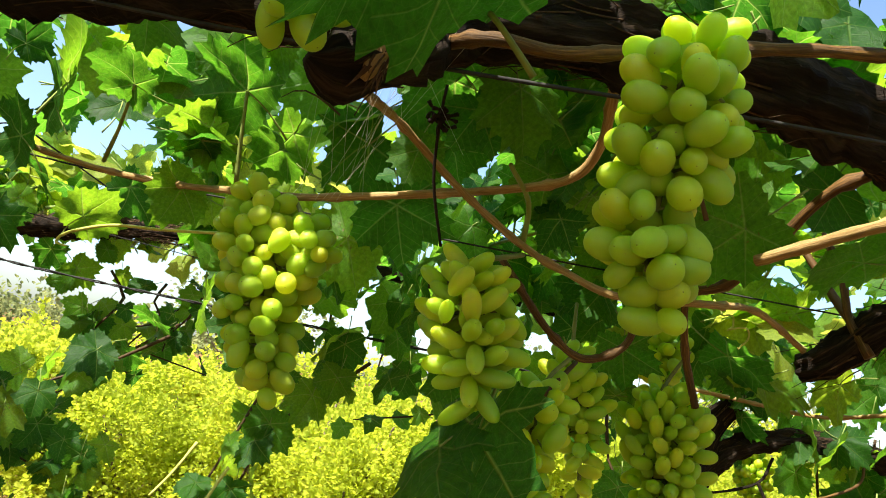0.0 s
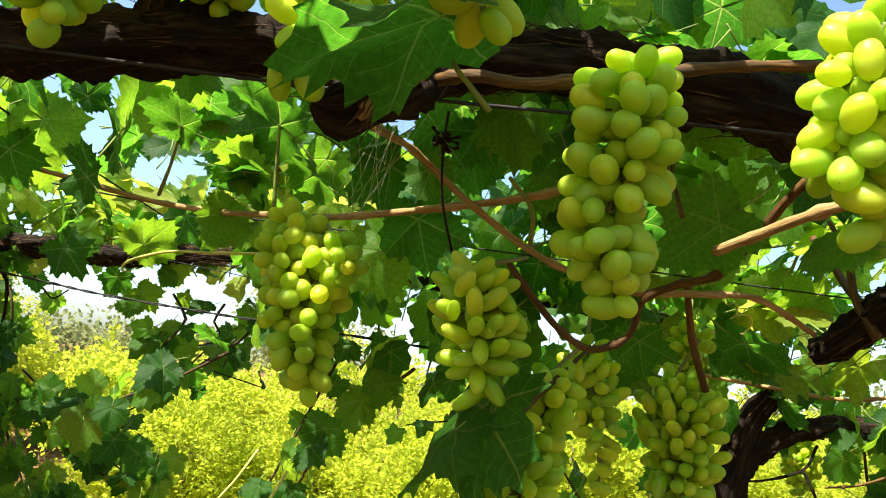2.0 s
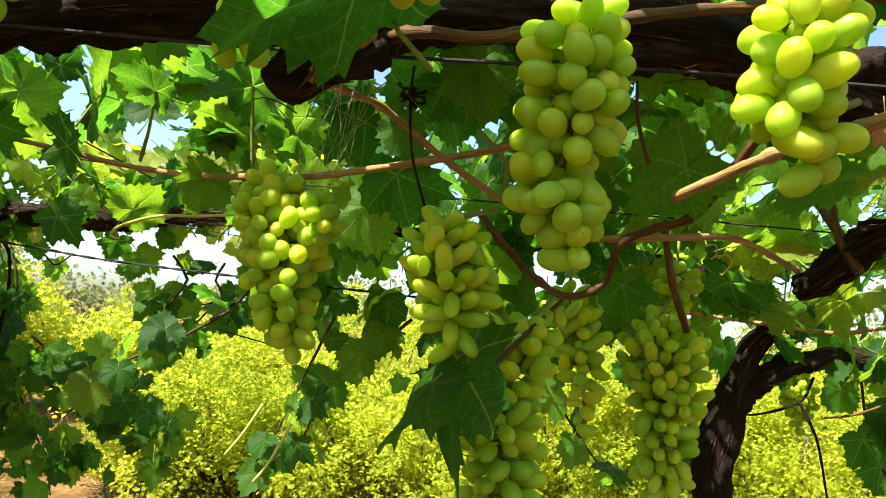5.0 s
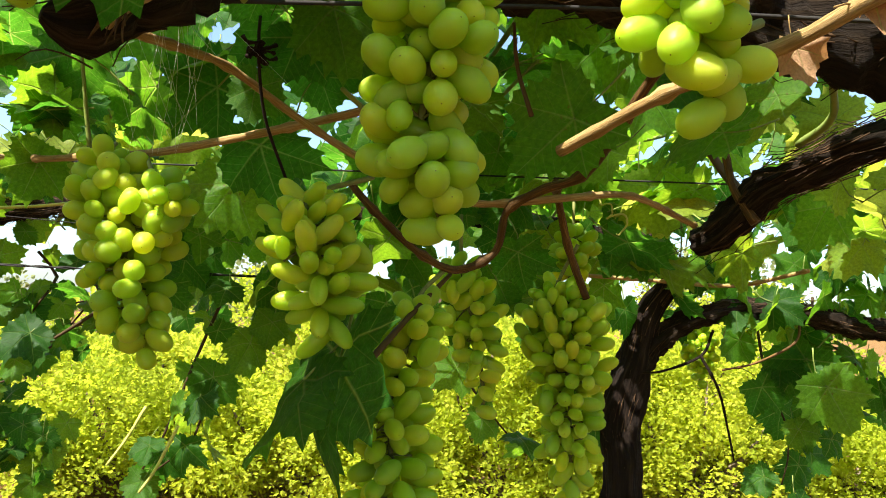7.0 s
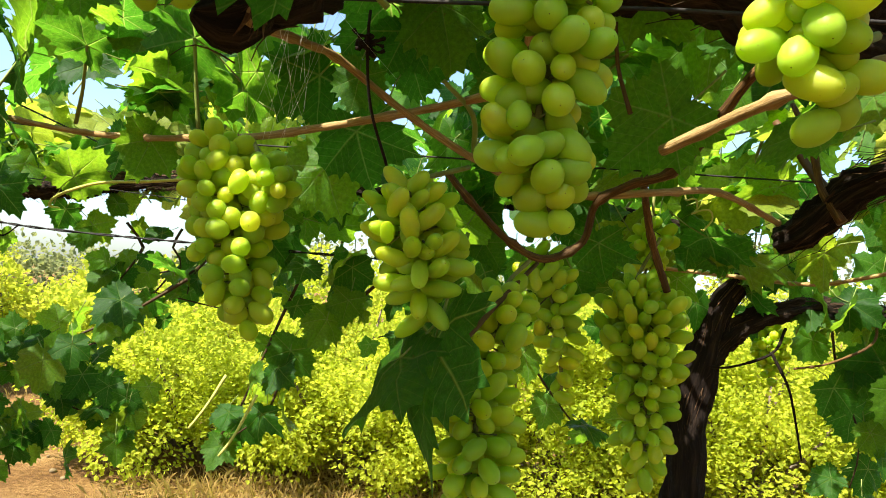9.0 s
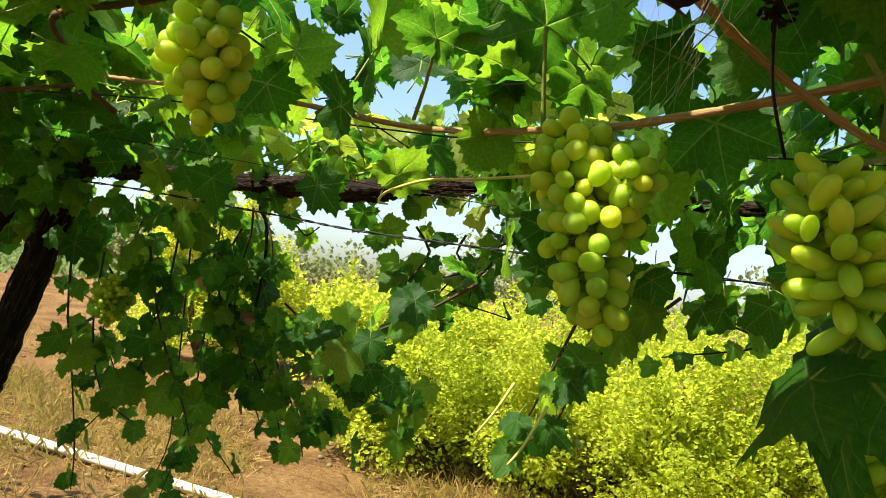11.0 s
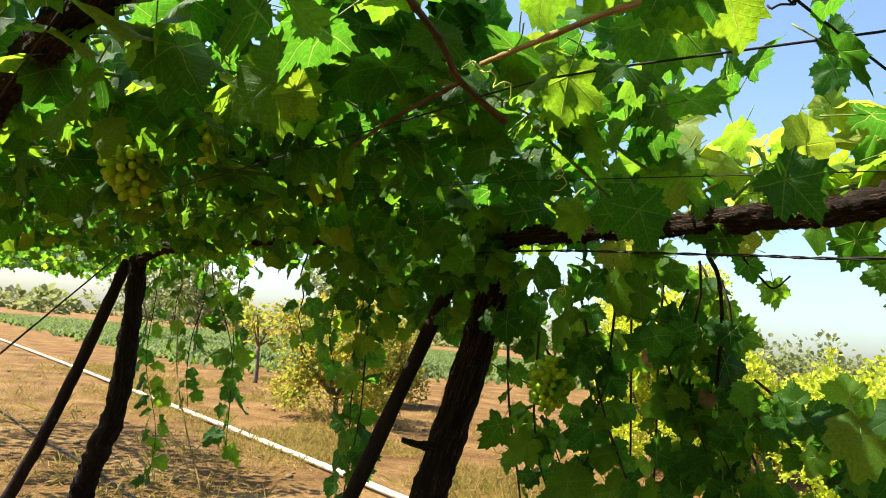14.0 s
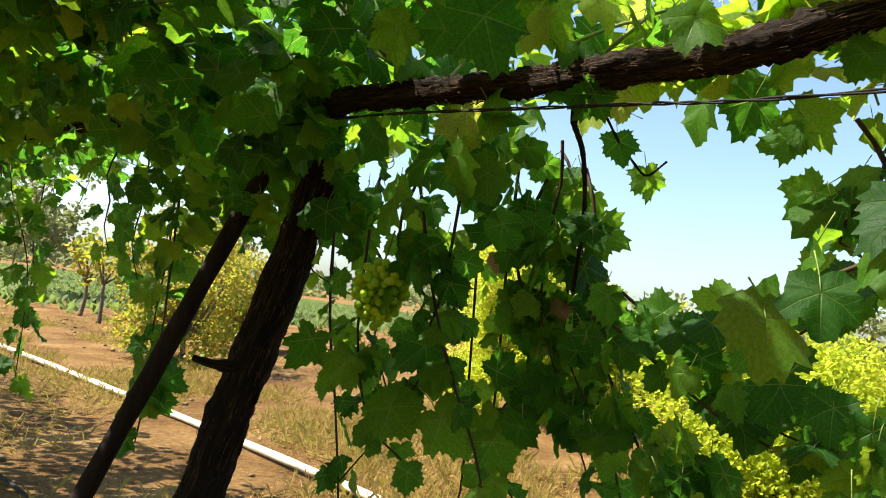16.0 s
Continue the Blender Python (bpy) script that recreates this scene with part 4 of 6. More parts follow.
def grape_cluster(label, profile, short, long, seed, fine=False, droop=0.5, stalk=None, fill=0.8, loose=1.0):
    """profile: points of the axis from the top down, each with the cluster's half width there."""
    rng = random.Random(seed)
    top = Vector(profile[0][0])
    cl = thing("grape_cluster", label, "grapes", "hanging grape clusters", "", stalk or top)
    sides, rings = (18, 12) if fine else (12, 8)
    kinds = [berry_mesh(short * s, long * s * q, sides, rings) for s, q in ((1.0, 1.0), (0.93, 1.12), (1.05, 0.97), (0.80, 0.95), (0.98, 1.2), (0.88, 1.05))]
    pts = [Vector(p) for p, _ in profile]
    rad = [r for _, r in profile]
    n = len(pts) - 1
    placed = []
    axis = spline(pts, 0.004)
    weights = []
    for p, u in axis:
        k = min(int(u), n - 1)
        weights.append((rad[k] + (rad[k + 1] - rad[k]) * (u - k)) + 0.004)
    miss = 0
    gap = (short * 0.66 + long * 0.34) * 2 * fill * 0.90
    while miss < 1400 and len(placed) < 290:
        i = rng.choices(range(len(axis)), weights)[0]
        p, u = axis[i]
        r = weights[i] - 0.004
        a = rng.uniform(0, 2 * math.pi)
        out = max(0.0, r - short) * (rng.random() ** 0.4) * rng.uniform(0.84, 1.03)
        d = Vector((math.cos(a), math.sin(a), 0))
        q = p + d * out + Vector((0, 0, rng.gauss(0, 0.004)))
        if any((q - w).length < gap for w, _, _ in placed):
            miss += 1
            continue
        placed.append((q, d, p))
    pedicels = []
    low, high = min(q.z for q, _, _ in placed), max(q.z for q, _, _ in placed)
    for q, d, p in placed:
        hang_down = 0.9 - 2.0 * (q.z - low) / max(0.01, high - low)
        ax = (d * rng.uniform(0.6, 1.1) + Vector((0, 0, -droop * hang_down)) + jitter(rng, 0.28 * loose)).normalized()
        m = Matrix.Translation(q) @ ax.to_track_quat("Z", "Y").to_matrix().to_4x4() @ pose(0, 0, 0, 0, 0, rng.uniform(0, 360))
        part("berry", rng.choice(kinds), cl, "", m)
        s = q - ax * long * 0.98
        pedicels.append(tube_data([s, (s + p) / 2 + Vector((0, 0, 0.003)), p + Vector((0, 0, 0.006))], [0.0011, 0.0009, 0.0014], sides=5, step=0.01))
    chain = ([Vector(stalk)] if stalk else []) + pts
    pedicels.append(tube_data(chain, [0.0024] * (len(chain) - 1) + [0.0012], sides=7, step=0.01, lump=0.2, freq=90))
    v, f = merged(pedicels)
    part("stem", mesh_of("stem", v, f, M_STEM), cl, "thin green cluster stem")
    return cl


grape_cluster("full cluster of pale green grapes, some glowing in sunlight", [((-0.207, 0.775, 1.715), 0.030), ((-0.194, 0.77, 1.682), 0.052), ((-0.178, 0.765, 1.645), 0.058), ((-0.176, 0.76, 1.60), 0.046), ((-0.164, 0.755, 1.56), 0.042), ((-0.150, 0.75, 1.520), 0.022)],
              0.0101, 0.0124, 1, True, 0.5, (-0.205, 0.785, 1.73))
grape_cluster("side shoulder of golden-green grapes lit by the sun", [((-0.150, 0.745, 1.690), 0.018), ((-0.134, 0.742, 1.668), 0.028), ((-0.126, 0.742, 1.645), 0.018)], 0.0093, 0.0114, 21, True, 0.5, (-0.17, 0.775, 1.715))
grape_cluster("large hanging cluster of oval pale green grapes", [((0.118, 0.41, 1.772), 0.024), ((0.111, 0.41, 1.752), 0.041), ((0.110, 0.415, 1.715), 0.041), ((0.108, 0.42, 1.685), 0.035), ((0.106, 0.425, 1.655), 0.038), ((0.118, 0.43, 1.622), 0.022)],
              0.0089, 0.0126, 32, True, 0.35, (0.12, 0.45, 1.79), 0.78, 1.3)
grape_cluster("compact cluster of elongated green grapes", [((0.018, 0.62, 1.660), 0.022), ((0.018, 0.62, 1.640), 0.040), ((0.026, 0.62, 1.605), 0.044), ((0.034, 0.62, 1.570), 0.030), ((0.034, 0.62, 1.545), 0.016)],
              0.0074, 0.0152, 3, True, 0.75, (0.06, 0.70, 1.69), 0.80, 1.1)
grape_cluster("long tapering cluster of green grapes in shade", [((0.105, 0.735, 1.585), 0.026), ((0.10, 0.73, 1.55), 0.040), ((0.085, 0.72, 1.50), 0.036), ((0.085, 0.71, 1.46), 0.046), ((0.09, 0.70, 1.41), 0.044), ((0.09, 0.70, 1.365), 0.020)],
              0.0088, 0.0142, 4, True, 0.5, (0.13, 0.765, 1.615), 0.82)
grape_cluster("loose small cluster of green grapes behind the others", [((0.150, 0.91, 1.640), 0.020), ((0.155, 0.90, 1.60), 0.042), ((0.17, 0.90, 1.55), 0.034), ((0.178, 0.895, 1.50), 0.024), ((0.182, 0.895, 1.465), 0.012)], 0.0078, 0.0135, 5, False, 0.7, (0.15, 0.93, 1.69), 0.9)
grape_cluster("long loose cluster of green grapes beside the trunk", [((0.268, 0.94, 1.610), 0.030), ((0.275, 0.935, 1.575), 0.062), ((0.280, 0.93, 1.52), 0.054), ((0.283, 0.925, 1.465), 0.044), ((0.284, 0.92, 1.42), 0.036), ((0.284, 0.915, 1.375), 0.018)],
              0.0081, 0.0138, 6, True, 0.85, (0.29, 0.93, 1.66), 0.84, 1.2)
grape_cluster("grape cluster with large sunlit golden-green berries", [((0.232, 0.335, 1.775), 0.028), ((0.230, 0.34, 1.745), 0.036), ((0.226, 0.345, 1.715), 0.035), ((0.224, 0.35, 1.688), 0.022)], 0.0088, 0.0128, 7, True, 0.75, (0.26, 0.38, 1.80), 0.79, 1.2)
grape_cluster("few golden grapes hanging below a cut cane", [((0.244, 0.352, 1.697), 0.012), ((0.246, 0.352, 1.680), 0.022), ((0.236, 0.355, 1.660), 0.014)], 0.0092, 0.0118, 27, True, 0.9, (0.27, 0.37, 1.715), 0.9)
grape_cluster("cluster of green grapes partly behind a leaf", [((-0.075, 0.37, 1.790), 0.030), ((-0.082, 0.375, 1.765), 0.042), ((-0.096, 0.375, 1.738), 0.024), ((-0.112, 0.372, 1.718), 0.013)], 0.0084, 0.0138, 8, True, 0.8, (-0.06, 0.44, 1.81), 0.86)
grape_cluster("small cluster of oval green grapes overhead", [((0.012, 0.30, 1.770), 0.026), ((0.016, 0.295, 1.748), 0.026), ((0.022, 0.292, 1.728), 0.014)], 0.0092, 0.0140, 9, True, 0.9, (0.03, 0.42, 1.80), 0.86)
grape_cluster("grapes resting above the old cordon", [((-0.25, 0.56, 1.885), 0.02), ((-0.245, 0.55, 1.862), 0.038), ((-0.235, 0.55, 1.845), 0.02)], 0.0092, 0.0115, 10, False, 0.4, (-0.26, 0.58, 1.92), 0.85)
grape_cluster("green grapes near the shaded cordon", [((-0.285, 0.385, 1.79), 0.02), ((-0.28, 0.38, 1.765), 0.030), ((-0.275, 0.378, 1.742), 0.020)], 0.0092, 0.0115, 12, False, 0.5, (-0.30, 0.42, 1.84), 0.85)
grape_cluster("two dim grapes under the shaded cordon", [((-0.44, 0.86, 1.93), 0.016), ((-0.43, 0.86, 1.905), 0.022)], 0.011, 0.014, 13, False, 0.6, (-0.45, 0.86, 1.96), 0.9)
grape_cluster("round-shouldered cluster of yellow-green grapes", [((-0.475, 0.545, 1.742), 0.026), ((-0.475, 0.55, 1.722), 0.044), ((-0.475, 0.555, 1.694), 0.044), ((-0.476, 0.56, 1.668), 0.030), ((-0.476, 0.565, 1.652), 0.014)], 0.0092, 0.0112, 14, True, 0.5, (-0.48, 0.59, 1.785), 0.84)
grape_cluster("shaded cluster of small round grapes under the edge", [((-1.885, 2.0, 1.42), 0.03), ((-1.888, 2.0, 1.385), 0.075), ((-1.89, 2.0, 1.345), 0.075), ((-1.893, 2.0, 1.30), 0.045), ((-1.893, 2.0, 1.275), 0.015)], 0.0105, 0.0115, 15, False, 0.5, (-1.86, 2.0, 1.50), 0.88)
grape_cluster("dim green cluster deep under the canopy", [((-2.13, 0.84, 1.84), 0.03), ((-2.135, 0.85, 1.80), 0.075), ((-2.14, 0.86, 1.75), 0.07), ((-2.145, 0.865, 1.71), 0.03)], 0.0105, 0.0128, 16, False, 0.5, (-2.13, 0.84, 1.88), 0.88)
grape_cluster("dim green cluster deep under the canopy", [((-1.95, 0.95, 1.87), 0.03), ((-1.95, 0.955, 1.84), 0.05), ((-1.95, 0.96, 1.805), 0.035)], 0.0105, 0.0128, 17, False, 0.5, (-1.95, 0.95, 1.9), 0.88)
grape_cluster("far cluster of grapes catching sunlight under the edge", [((0.83, 2.05, 1.56), 0.03), ((0.83, 2.05, 1.52), 0.055), ((0.83, 2.05, 1.47), 0.045), ((0.83, 2.05, 1.43), 0.02)], 0.0105, 0.0125, 18, False, 0.5, (0.84, 2.03, 1.62), 0.9)
grape_cluster("far cluster of yellowing grapes under the edge", [((0.96, 2.1, 1.62), 0.025), ((0.96, 2.1, 1.59), 0.04), ((0.96, 2.1, 1.55), 0.035), ((0.96, 2.1, 1.51), 0.02)], 0.0105, 0.0125, 19, False, 0.5, (0.96, 2.08, 1.66), 0.9)
grape_cluster("small cluster glimpsed among the shaded canes", [((0.33, 1.18, 1.71), 0.02), ((0.33, 1.18, 1.68), 0.045), ((0.325, 1.175, 1.64), 0.035), ((0.32, 1.17, 1.60), 0.02)], 0.0100, 0.0125, 20, False, 0.5, (0.33, 1.18, 1.75), 0.88)
grape_cluster("small yellowing cluster in the dark foliage", [((-2.6, 1.72, 1.82), 0.02), ((-2.6, 1.72, 1.79), 0.045), ((-2.6, 1.72, 1.75), 0.03)], 0.0105, 0.0125, 22, False, 0.5, (-2.6, 1.72, 1.86), 0.88)


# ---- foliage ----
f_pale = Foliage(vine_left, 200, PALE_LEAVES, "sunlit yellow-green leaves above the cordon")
f_near, f_mid, f_back, f_left, f_far, f_edge = (Foliage(v) for v in (vine_near, vine_mid, vine_back, vine_left, vine_far, vine_edge))

# single leaves that stand out
f_mid.add((-0.382, 0.815, 1.816), (-0.050, -0.016, 0.035), (-0.19, 0.50, 0.85), 0.050)
f_mid.add((-0.257, 0.807, 1.830), (-0.071, -0.019, 0.062), (-0.05, 0.53, 0.84), 0.077)
f_mid.add((-0.301, 0.830, 1.772), (-0.065, -0.028, -0.003), (0.24, 0.19, 0.95), 0.056)
f_mid.add((-0.307, 0.848, 1.778), (0.068, 0.026, -0.005), (-0.35, 0.22, 0.91), 0.058)
f_mid.add((-0.482, 0.849, 1.791), (-0.032, 0.021, 0.065), (-0.16, 0.43, 0.89), 0.060)
f_mid.add((-0.512, 0.815, 1.839), (0.027, 0.006, 0.031), (0.33, 0.60, 0.72), 0.033)
f_mid.add((-0.550, 0.835, 1.884), (0.017, 0.068, 0.017), (-0.22, 0.21, 0.95), 0.058)
f_mid.add((-0.322, 0.866, 1.723), (-0.009, -0.016, -0.058), (0.58, -0.80, -0.14), 0.049)
f_mid.add((-0.122, 0.812, 1.828), (-0.083, 0.010, -0.025), (0.07, -0.36, 0.93), 0.070)
f_mid.add((-0.115, 0.812, 1.799), (-0.064, -0.018, -0.065), (-0.18, 0.72, 0.67), 0.074)
f_mid.add((-0.054, 0.722, 1.775), (-0.010, 0.011, -0.046), (0.00, -0.96, 0.29), 0.039)
f_mid.add((-0.078, 0.862, 1.750), (0.026, 0.019, -0.092), (-0.07, -1.00, 0.04), 0.078)
f_near.add((0.028, 0.627, 1.816), (0.019, 0.002, -0.064), (0.24, -0.96, 0.11), 0.054)
f_near.add((-0.006, 0.310, 1.742), (-0.076, -0.004, -0.024), (0.02, -0.06, 1.0), 0.086, True, 3)
f_near.add((0.147, 0.595, 1.889), (-0.052, 0.016, -0.005), (-0.03, -0.37, 0.93), 0.044)
f_near.add((0.160, 0.603, 1.892), (0.071, 0.010, 0.002), (-0.04, -0.36, 0.93), 0.058)
f_near.add((0.301, 0.665, 1.824), (-0.048, 0.026, -0.018), (-0.14, -0.34, 0.93), 0.046)
f_mid.add((0.225, 0.616, 1.729), (-0.052, 0.038, -0.050), (0.13, -0.99, 0.06), 0.065)
f_mid.add((0.415, 0.800, 1.770), (-0.086, -0.003, -0.012), (0.33, 0.42, 0.85), 0.069)
f_back.add((0.444, 1.139, 1.668), (0.109, -0.023, -0.025), (-0.12, -0.33, 0.93), 0.085)
f_back.add((0.444, 1.139, 1.668), (-0.074, 0.026, -0.012), (-0.09, 0.70, 0.71), 0.058)
f_mid.add((0.046, 0.634, 1.530), (-0.026, -0.028, -0.094), (-0.85, -0.42, 0.32), 0.112, True, 11)
f_mid.add((0.018, 0.634, 1.514), (-0.054, -0.022, -0.072), (-0.58, -0.34, 0.74), 0.076, True, 10)
f_back.add((0.226, 0.996, 1.654), (0.012, 0.002, -0.070), (-0.39, -0.87, 0.31), 0.057)
f_near.add((-0.323, 0.680, 1.844), (0.040, 0.029, -0.023), (0.68, -0.70, 0.20), 0.043)
f_mid.add((-0.484, 0.937, 1.888), (-0.016, 0.015, -0.074), (-0.09, 0.77, 0.63), 0.061)
f_mid.add((-0.642, 1.116, 1.762), (0.049, 0.036, -0.051), (-0.27, -0.24, 0.93), 0.059)
f_mid.add((-0.549, 1.120, 1.703), (0.045, 0.012, 0.064), (-0.16, 0.71, 0.69), 0.059)
f_mid.add((-0.215, 0.926, 1.904), (-0.080, 0.011, 0.051), (-0.51, 0.60, 0.62), 0.076)
f_mid.add((-0.170, 1.050, 1.890), (-0.080, 0.015, 0.059), (-0.34, 0.32, 0.88), 0.081)
f_mid.add((-0.244, 0.992, 1.848), (-0.044, 0.007, -0.076), (-0.29, 0.56, 0.78), 0.071)
f_mid.add((0.086, 0.958, 1.899), (0.054, 0.013, -0.053), (0.40, 0.35, 0.85), 0.061)
f_mid.add((-0.037, 0.970, 1.864), (0.029, 0.024, 0.085), (0.11, 0.43, 0.89), 0.074)
f_mid.add((0.115, 0.937, 1.789), (-0.029, 0.015, -0.059), (-0.31, -0.94, 0.12), 0.054)
f_back.add((0.523, 1.201, 1.779), (-0.094, 0.039, -0.023), (0.41, 0.36, 0.84), 0.077)
f_near.add((0.359, 0.854, 1.996), (-0.015, 0.068, 0.103), (0.20, 0.44, 0.87), 0.100)
f_mid.add((-0.157, 1.073, 1.738), (-0.061, -0.008, -0.087), (0.17, -0.95, 0.28), 0.085)
f_mid.add((-0.235, 0.925, 1.804), (-0.069, 0.010, 0.056), (-0.06, 0.28, 0.96), 0.071)
f_mid.add((-0.299, 0.843, 1.792), (-0.052, -0.019, -0.043), (0.02, 0.54, 0.84), 0.056)
f_near.add((-0.003, 0.651, 1.799), (0.032, 0.022, -0.050), (-0.09, -0.99, -0.08), 0.050)
f_back.add((0.646, 1.197, 1.787), (-0.048, 0.031, -0.076), (0.16, 0.54, 0.83), 0.070)
f_back.add((0.762, 1.257, 1.773), (-0.040, 0.032, -0.098), (0.21, 0.31, 0.93), 0.082)
f_back.add((0.500, 1.249, 1.799), (-0.082, 0.030, -0.053), (0.26, 0.16, 0.95), 0.075)
f_back.add((0.390, 1.087, 1.681), (0.085, -0.021, -0.037), (0.14, 0.42, 0.90), 0.076)
f_back.add((0.570, 1.135, 1.676), (-0.063, 0.026, -0.041), (0.17, 0.71, 0.68), 0.059)
f_back.add((0.671, 1.032, 1.933), (-0.043, 0.034, -0.037), (0.24, 0.60, 0.76), 0.049)
f_edge.add((1.041, 1.915, 1.498), (-0.083, 0.028, -0.140), (-0.17, -0.86, 0.48), 0.122)
f_edge.add((1.037, 1.802, 1.441), (0.051, -0.041, -0.128), (-0.64, -0.76, 0.12), 0.107)
f_edge.add((0.949, 1.952, 1.425), (0.064, -0.037, -0.087), (-0.44, -0.81, 0.39), 0.085)
f_mid.add((-0.481, 0.860, 1.817), (-0.019, 0.077, 0.088), (0.25, 0.73, 0.63), 0.095)
f_mid.add((-0.541, 0.903, 1.755), (-0.052, 0.013, 0.055), (-0.33, 0.55, 0.77), 0.062)
f_mid.add((-0.618, 0.895, 1.825), (0.045, 0.043, -0.047), (0.28, -0.94, -0.18), 0.063)
f_mid.add((-0.649, 0.888, 1.776), (0.020, 0.030, -0.069), (0.31, -0.95, 0.04), 0.062)
f_left.add((-0.843, 1.380, 1.708), (0.066, 0.044, -0.067), (0.81, -0.57, 0.13), 0.077)
f_left.add((-0.750, 1.419, 1.793), (0.084, 0.042, -0.008), (0.43, 0.28, 0.86), 0.070)
f_left.add((-0.608, 1.372, 1.805), (0.066, 0.038, -0.064), (-0.24, 0.51, 0.83), 0.073)
f_mid.add((-0.704, 1.010, 1.824), (0.021, 0.042, -0.080), (0.69, -0.72, 0.03), 0.074)
f_mid.add((-0.752, 1.039, 1.835), (0.024, 0.036, -0.056), (0.48, -0.86, -0.16), 0.056)
f_mid.add((-0.807, 1.062, 1.844), (0.007, 0.025, -0.053), (0.36, -0.93, -0.02), 0.047)
f_left.add((-1.039, 1.151, 1.835), (-0.027, 0.007, -0.096), (0.69, -0.73, 0.01), 0.074)
f_left.add((-1.260, 0.818, 1.791), (-0.056, -0.074, -0.073), (0.85, -0.51, 0.13), 0.088)
f_left.add((-1.209, 0.818, 1.760), (0.016, 0.044, -0.047), (0.84, -0.53, -0.13), 0.049)
f_mid.add((-0.836, 1.111, 1.852), (0.041, 0.065, -0.075), (0.62, -0.77, -0.16), 0.086)
f_mid.add((-0.896, 1.128, 1.861), (0.014, 0.042, -0.061), (0.65, -0.62, -0.44), 0.060)
f_left.add((-1.146, 1.166, 1.898), (-0.006, 0.041, -0.092), (0.57, -0.82, -0.04), 0.075)
f_left.add((-1.151, 0.820, 1.832), (-0.051, -0.072, -0.053), (-0.39, -0.06, 0.92), 0.082)
f_left.add((-1.426, 0.864, 1.816), (-0.042, -0.067, -0.063), (0.87, -0.48, 0.08), 0.075)
f_left.add((-1.350, 0.910, 1.814), (-0.023, -0.008, -0.063), (0.93, -0.33, -0.16), 0.050)
f_left.add((-1.441, 1.770, 1.845), (-0.043, -0.017, -0.077), (0.84, -0.54, 0.09), 0.067)
f_left.add((-1.344, 1.698, 1.905), (0.095, 0.084, -0.041), (-0.38, 0.11, 0.92), 0.099)
f_left.add((-1.304, 1.746, 1.851), (-0.053, -0.011, -0.118), (0.54, -0.84, 0.07), 0.096)
f_left.add((-1.317, 1.447, 1.896), (0.058, 0.085, -0.086), (0.86, -0.51, -0.00), 0.099)
f_left.add((-1.404, 1.397, 1.787), (-0.021, -0.001, -0.075), (0.90, -0.38, 0.20), 0.058)
f_edge.add((-0.966, 1.749, 2.071), (-0.047, -0.005, -0.043), (0.16, -0.99, 0.03), 0.047)
f_edge.add((-1.024, 1.852, 2.041), (-0.042, 0.001, -0.059), (0.42, -0.91, 0.03), 0.054)
f_edge.add((-1.301, 1.957, 1.987), (-0.068, -0.022, -0.075), (-0.27, 0.17, 0.95), 0.077)
f_edge.add((-1.239, 2.066, 1.951), (-0.066, -0.024, -0.051), (-0.45, 0.43, 0.78), 0.064)
f_edge.add((-1.117, 2.082, 1.914), (-0.063, -0.019, -0.048), (0.23, 0.41, 0.88), 0.060)
f_edge.add((-1.016, 2.006, 1.944), (-0.042, 0.002, -0.076), (-0.48, 0.49, 0.73), 0.065)
f_left.add((-1.275, 1.852, 1.760), (-0.078, -0.045, -0.053), (0.44, -0.89, 0.12), 0.077)
f_left.add((-1.244, 1.845, 1.718), (-0.042, -0.009, -0.066), (0.60, -0.74, -0.29), 0.058)
f_pale.add((-1.232, 1.915, 1.715), (-0.038, -0.035, 0.034), (0.50, -0.86, 0.05), 0.046)
f_pale.add((-1.551, 1.865, 1.719), (-0.010, 0.020, -0.107), (0.94, -0.32, -0.13), 0.081)
f_edge.add((-1.299, 2.132, 1.641), (0.019, 0.023, -0.069), (0.84, -0.52, 0.11), 0.056)
f_edge.add((-1.319, 2.050, 1.691), (0.008, 0.019, -0.062), (0.30, -0.95, -0.04), 0.049)
f_edge.add((-1.027, 1.961, 1.718), (-0.032, 0.009, -0.087), (0.52, -0.85, 0.06), 0.069)
f_edge.add((-0.943, 1.948, 1.681), (0.064, 0.034, -0.055), (0.31, -0.93, 0.21), 0.068)
f_edge.add((-0.958, 1.951, 1.649), (-0.059, -0.019, -0.018), (-0.00, -0.99, 0.10), 0.048)
f_edge.add((-0.959, 2.071, 1.592), (-0.062, -0.012, -0.067), (0.28, -0.96, 0.07), 0.068)
f_edge.add((-0.906, 2.040, 1.560), (0.046, 0.020, -0.057), (0.19, -0.96, 0.22), 0.056)
f_edge.add((-0.839, 1.856, 1.734), (-0.026, 0.008, -0.048), (0.29, -0.95, 0.10), 0.041)
f_left.add((-1.303, 1.457, 1.706), (-0.045, -0.036, -0.036), (0.56, -0.83, -0.08), 0.055)
f_left.add((-1.186, 1.495, 1.715), (0.007, 0.041, -0.086), (0.55, -0.77, -0.33), 0.077)
f_left.add((-1.259, 1.499, 1.713), (-0.029, -0.006, -0.053), (0.88, -0.45, 0.15), 0.049)
f_pale.add((-1.260, 1.683, 1.773), (0.012, 0.048, 0.059), (-0.31, 0.45, 0.84), 0.057)
f_left.add((-1.439, 1.447, 1.724), (-0.030, -0.008, -0.067), (0.98, -0.16, -0.12), 0.054)
f_edge.add((-1.261, 2.181, 1.379), (-0.068, -0.038, 0.025), (0.40, -0.88, 0.25), 0.061)
f_edge.add((-1.159, 2.229, 1.403), (-0.077, -0.037, 0.024), (0.29, -0.95, 0.15), 0.065)
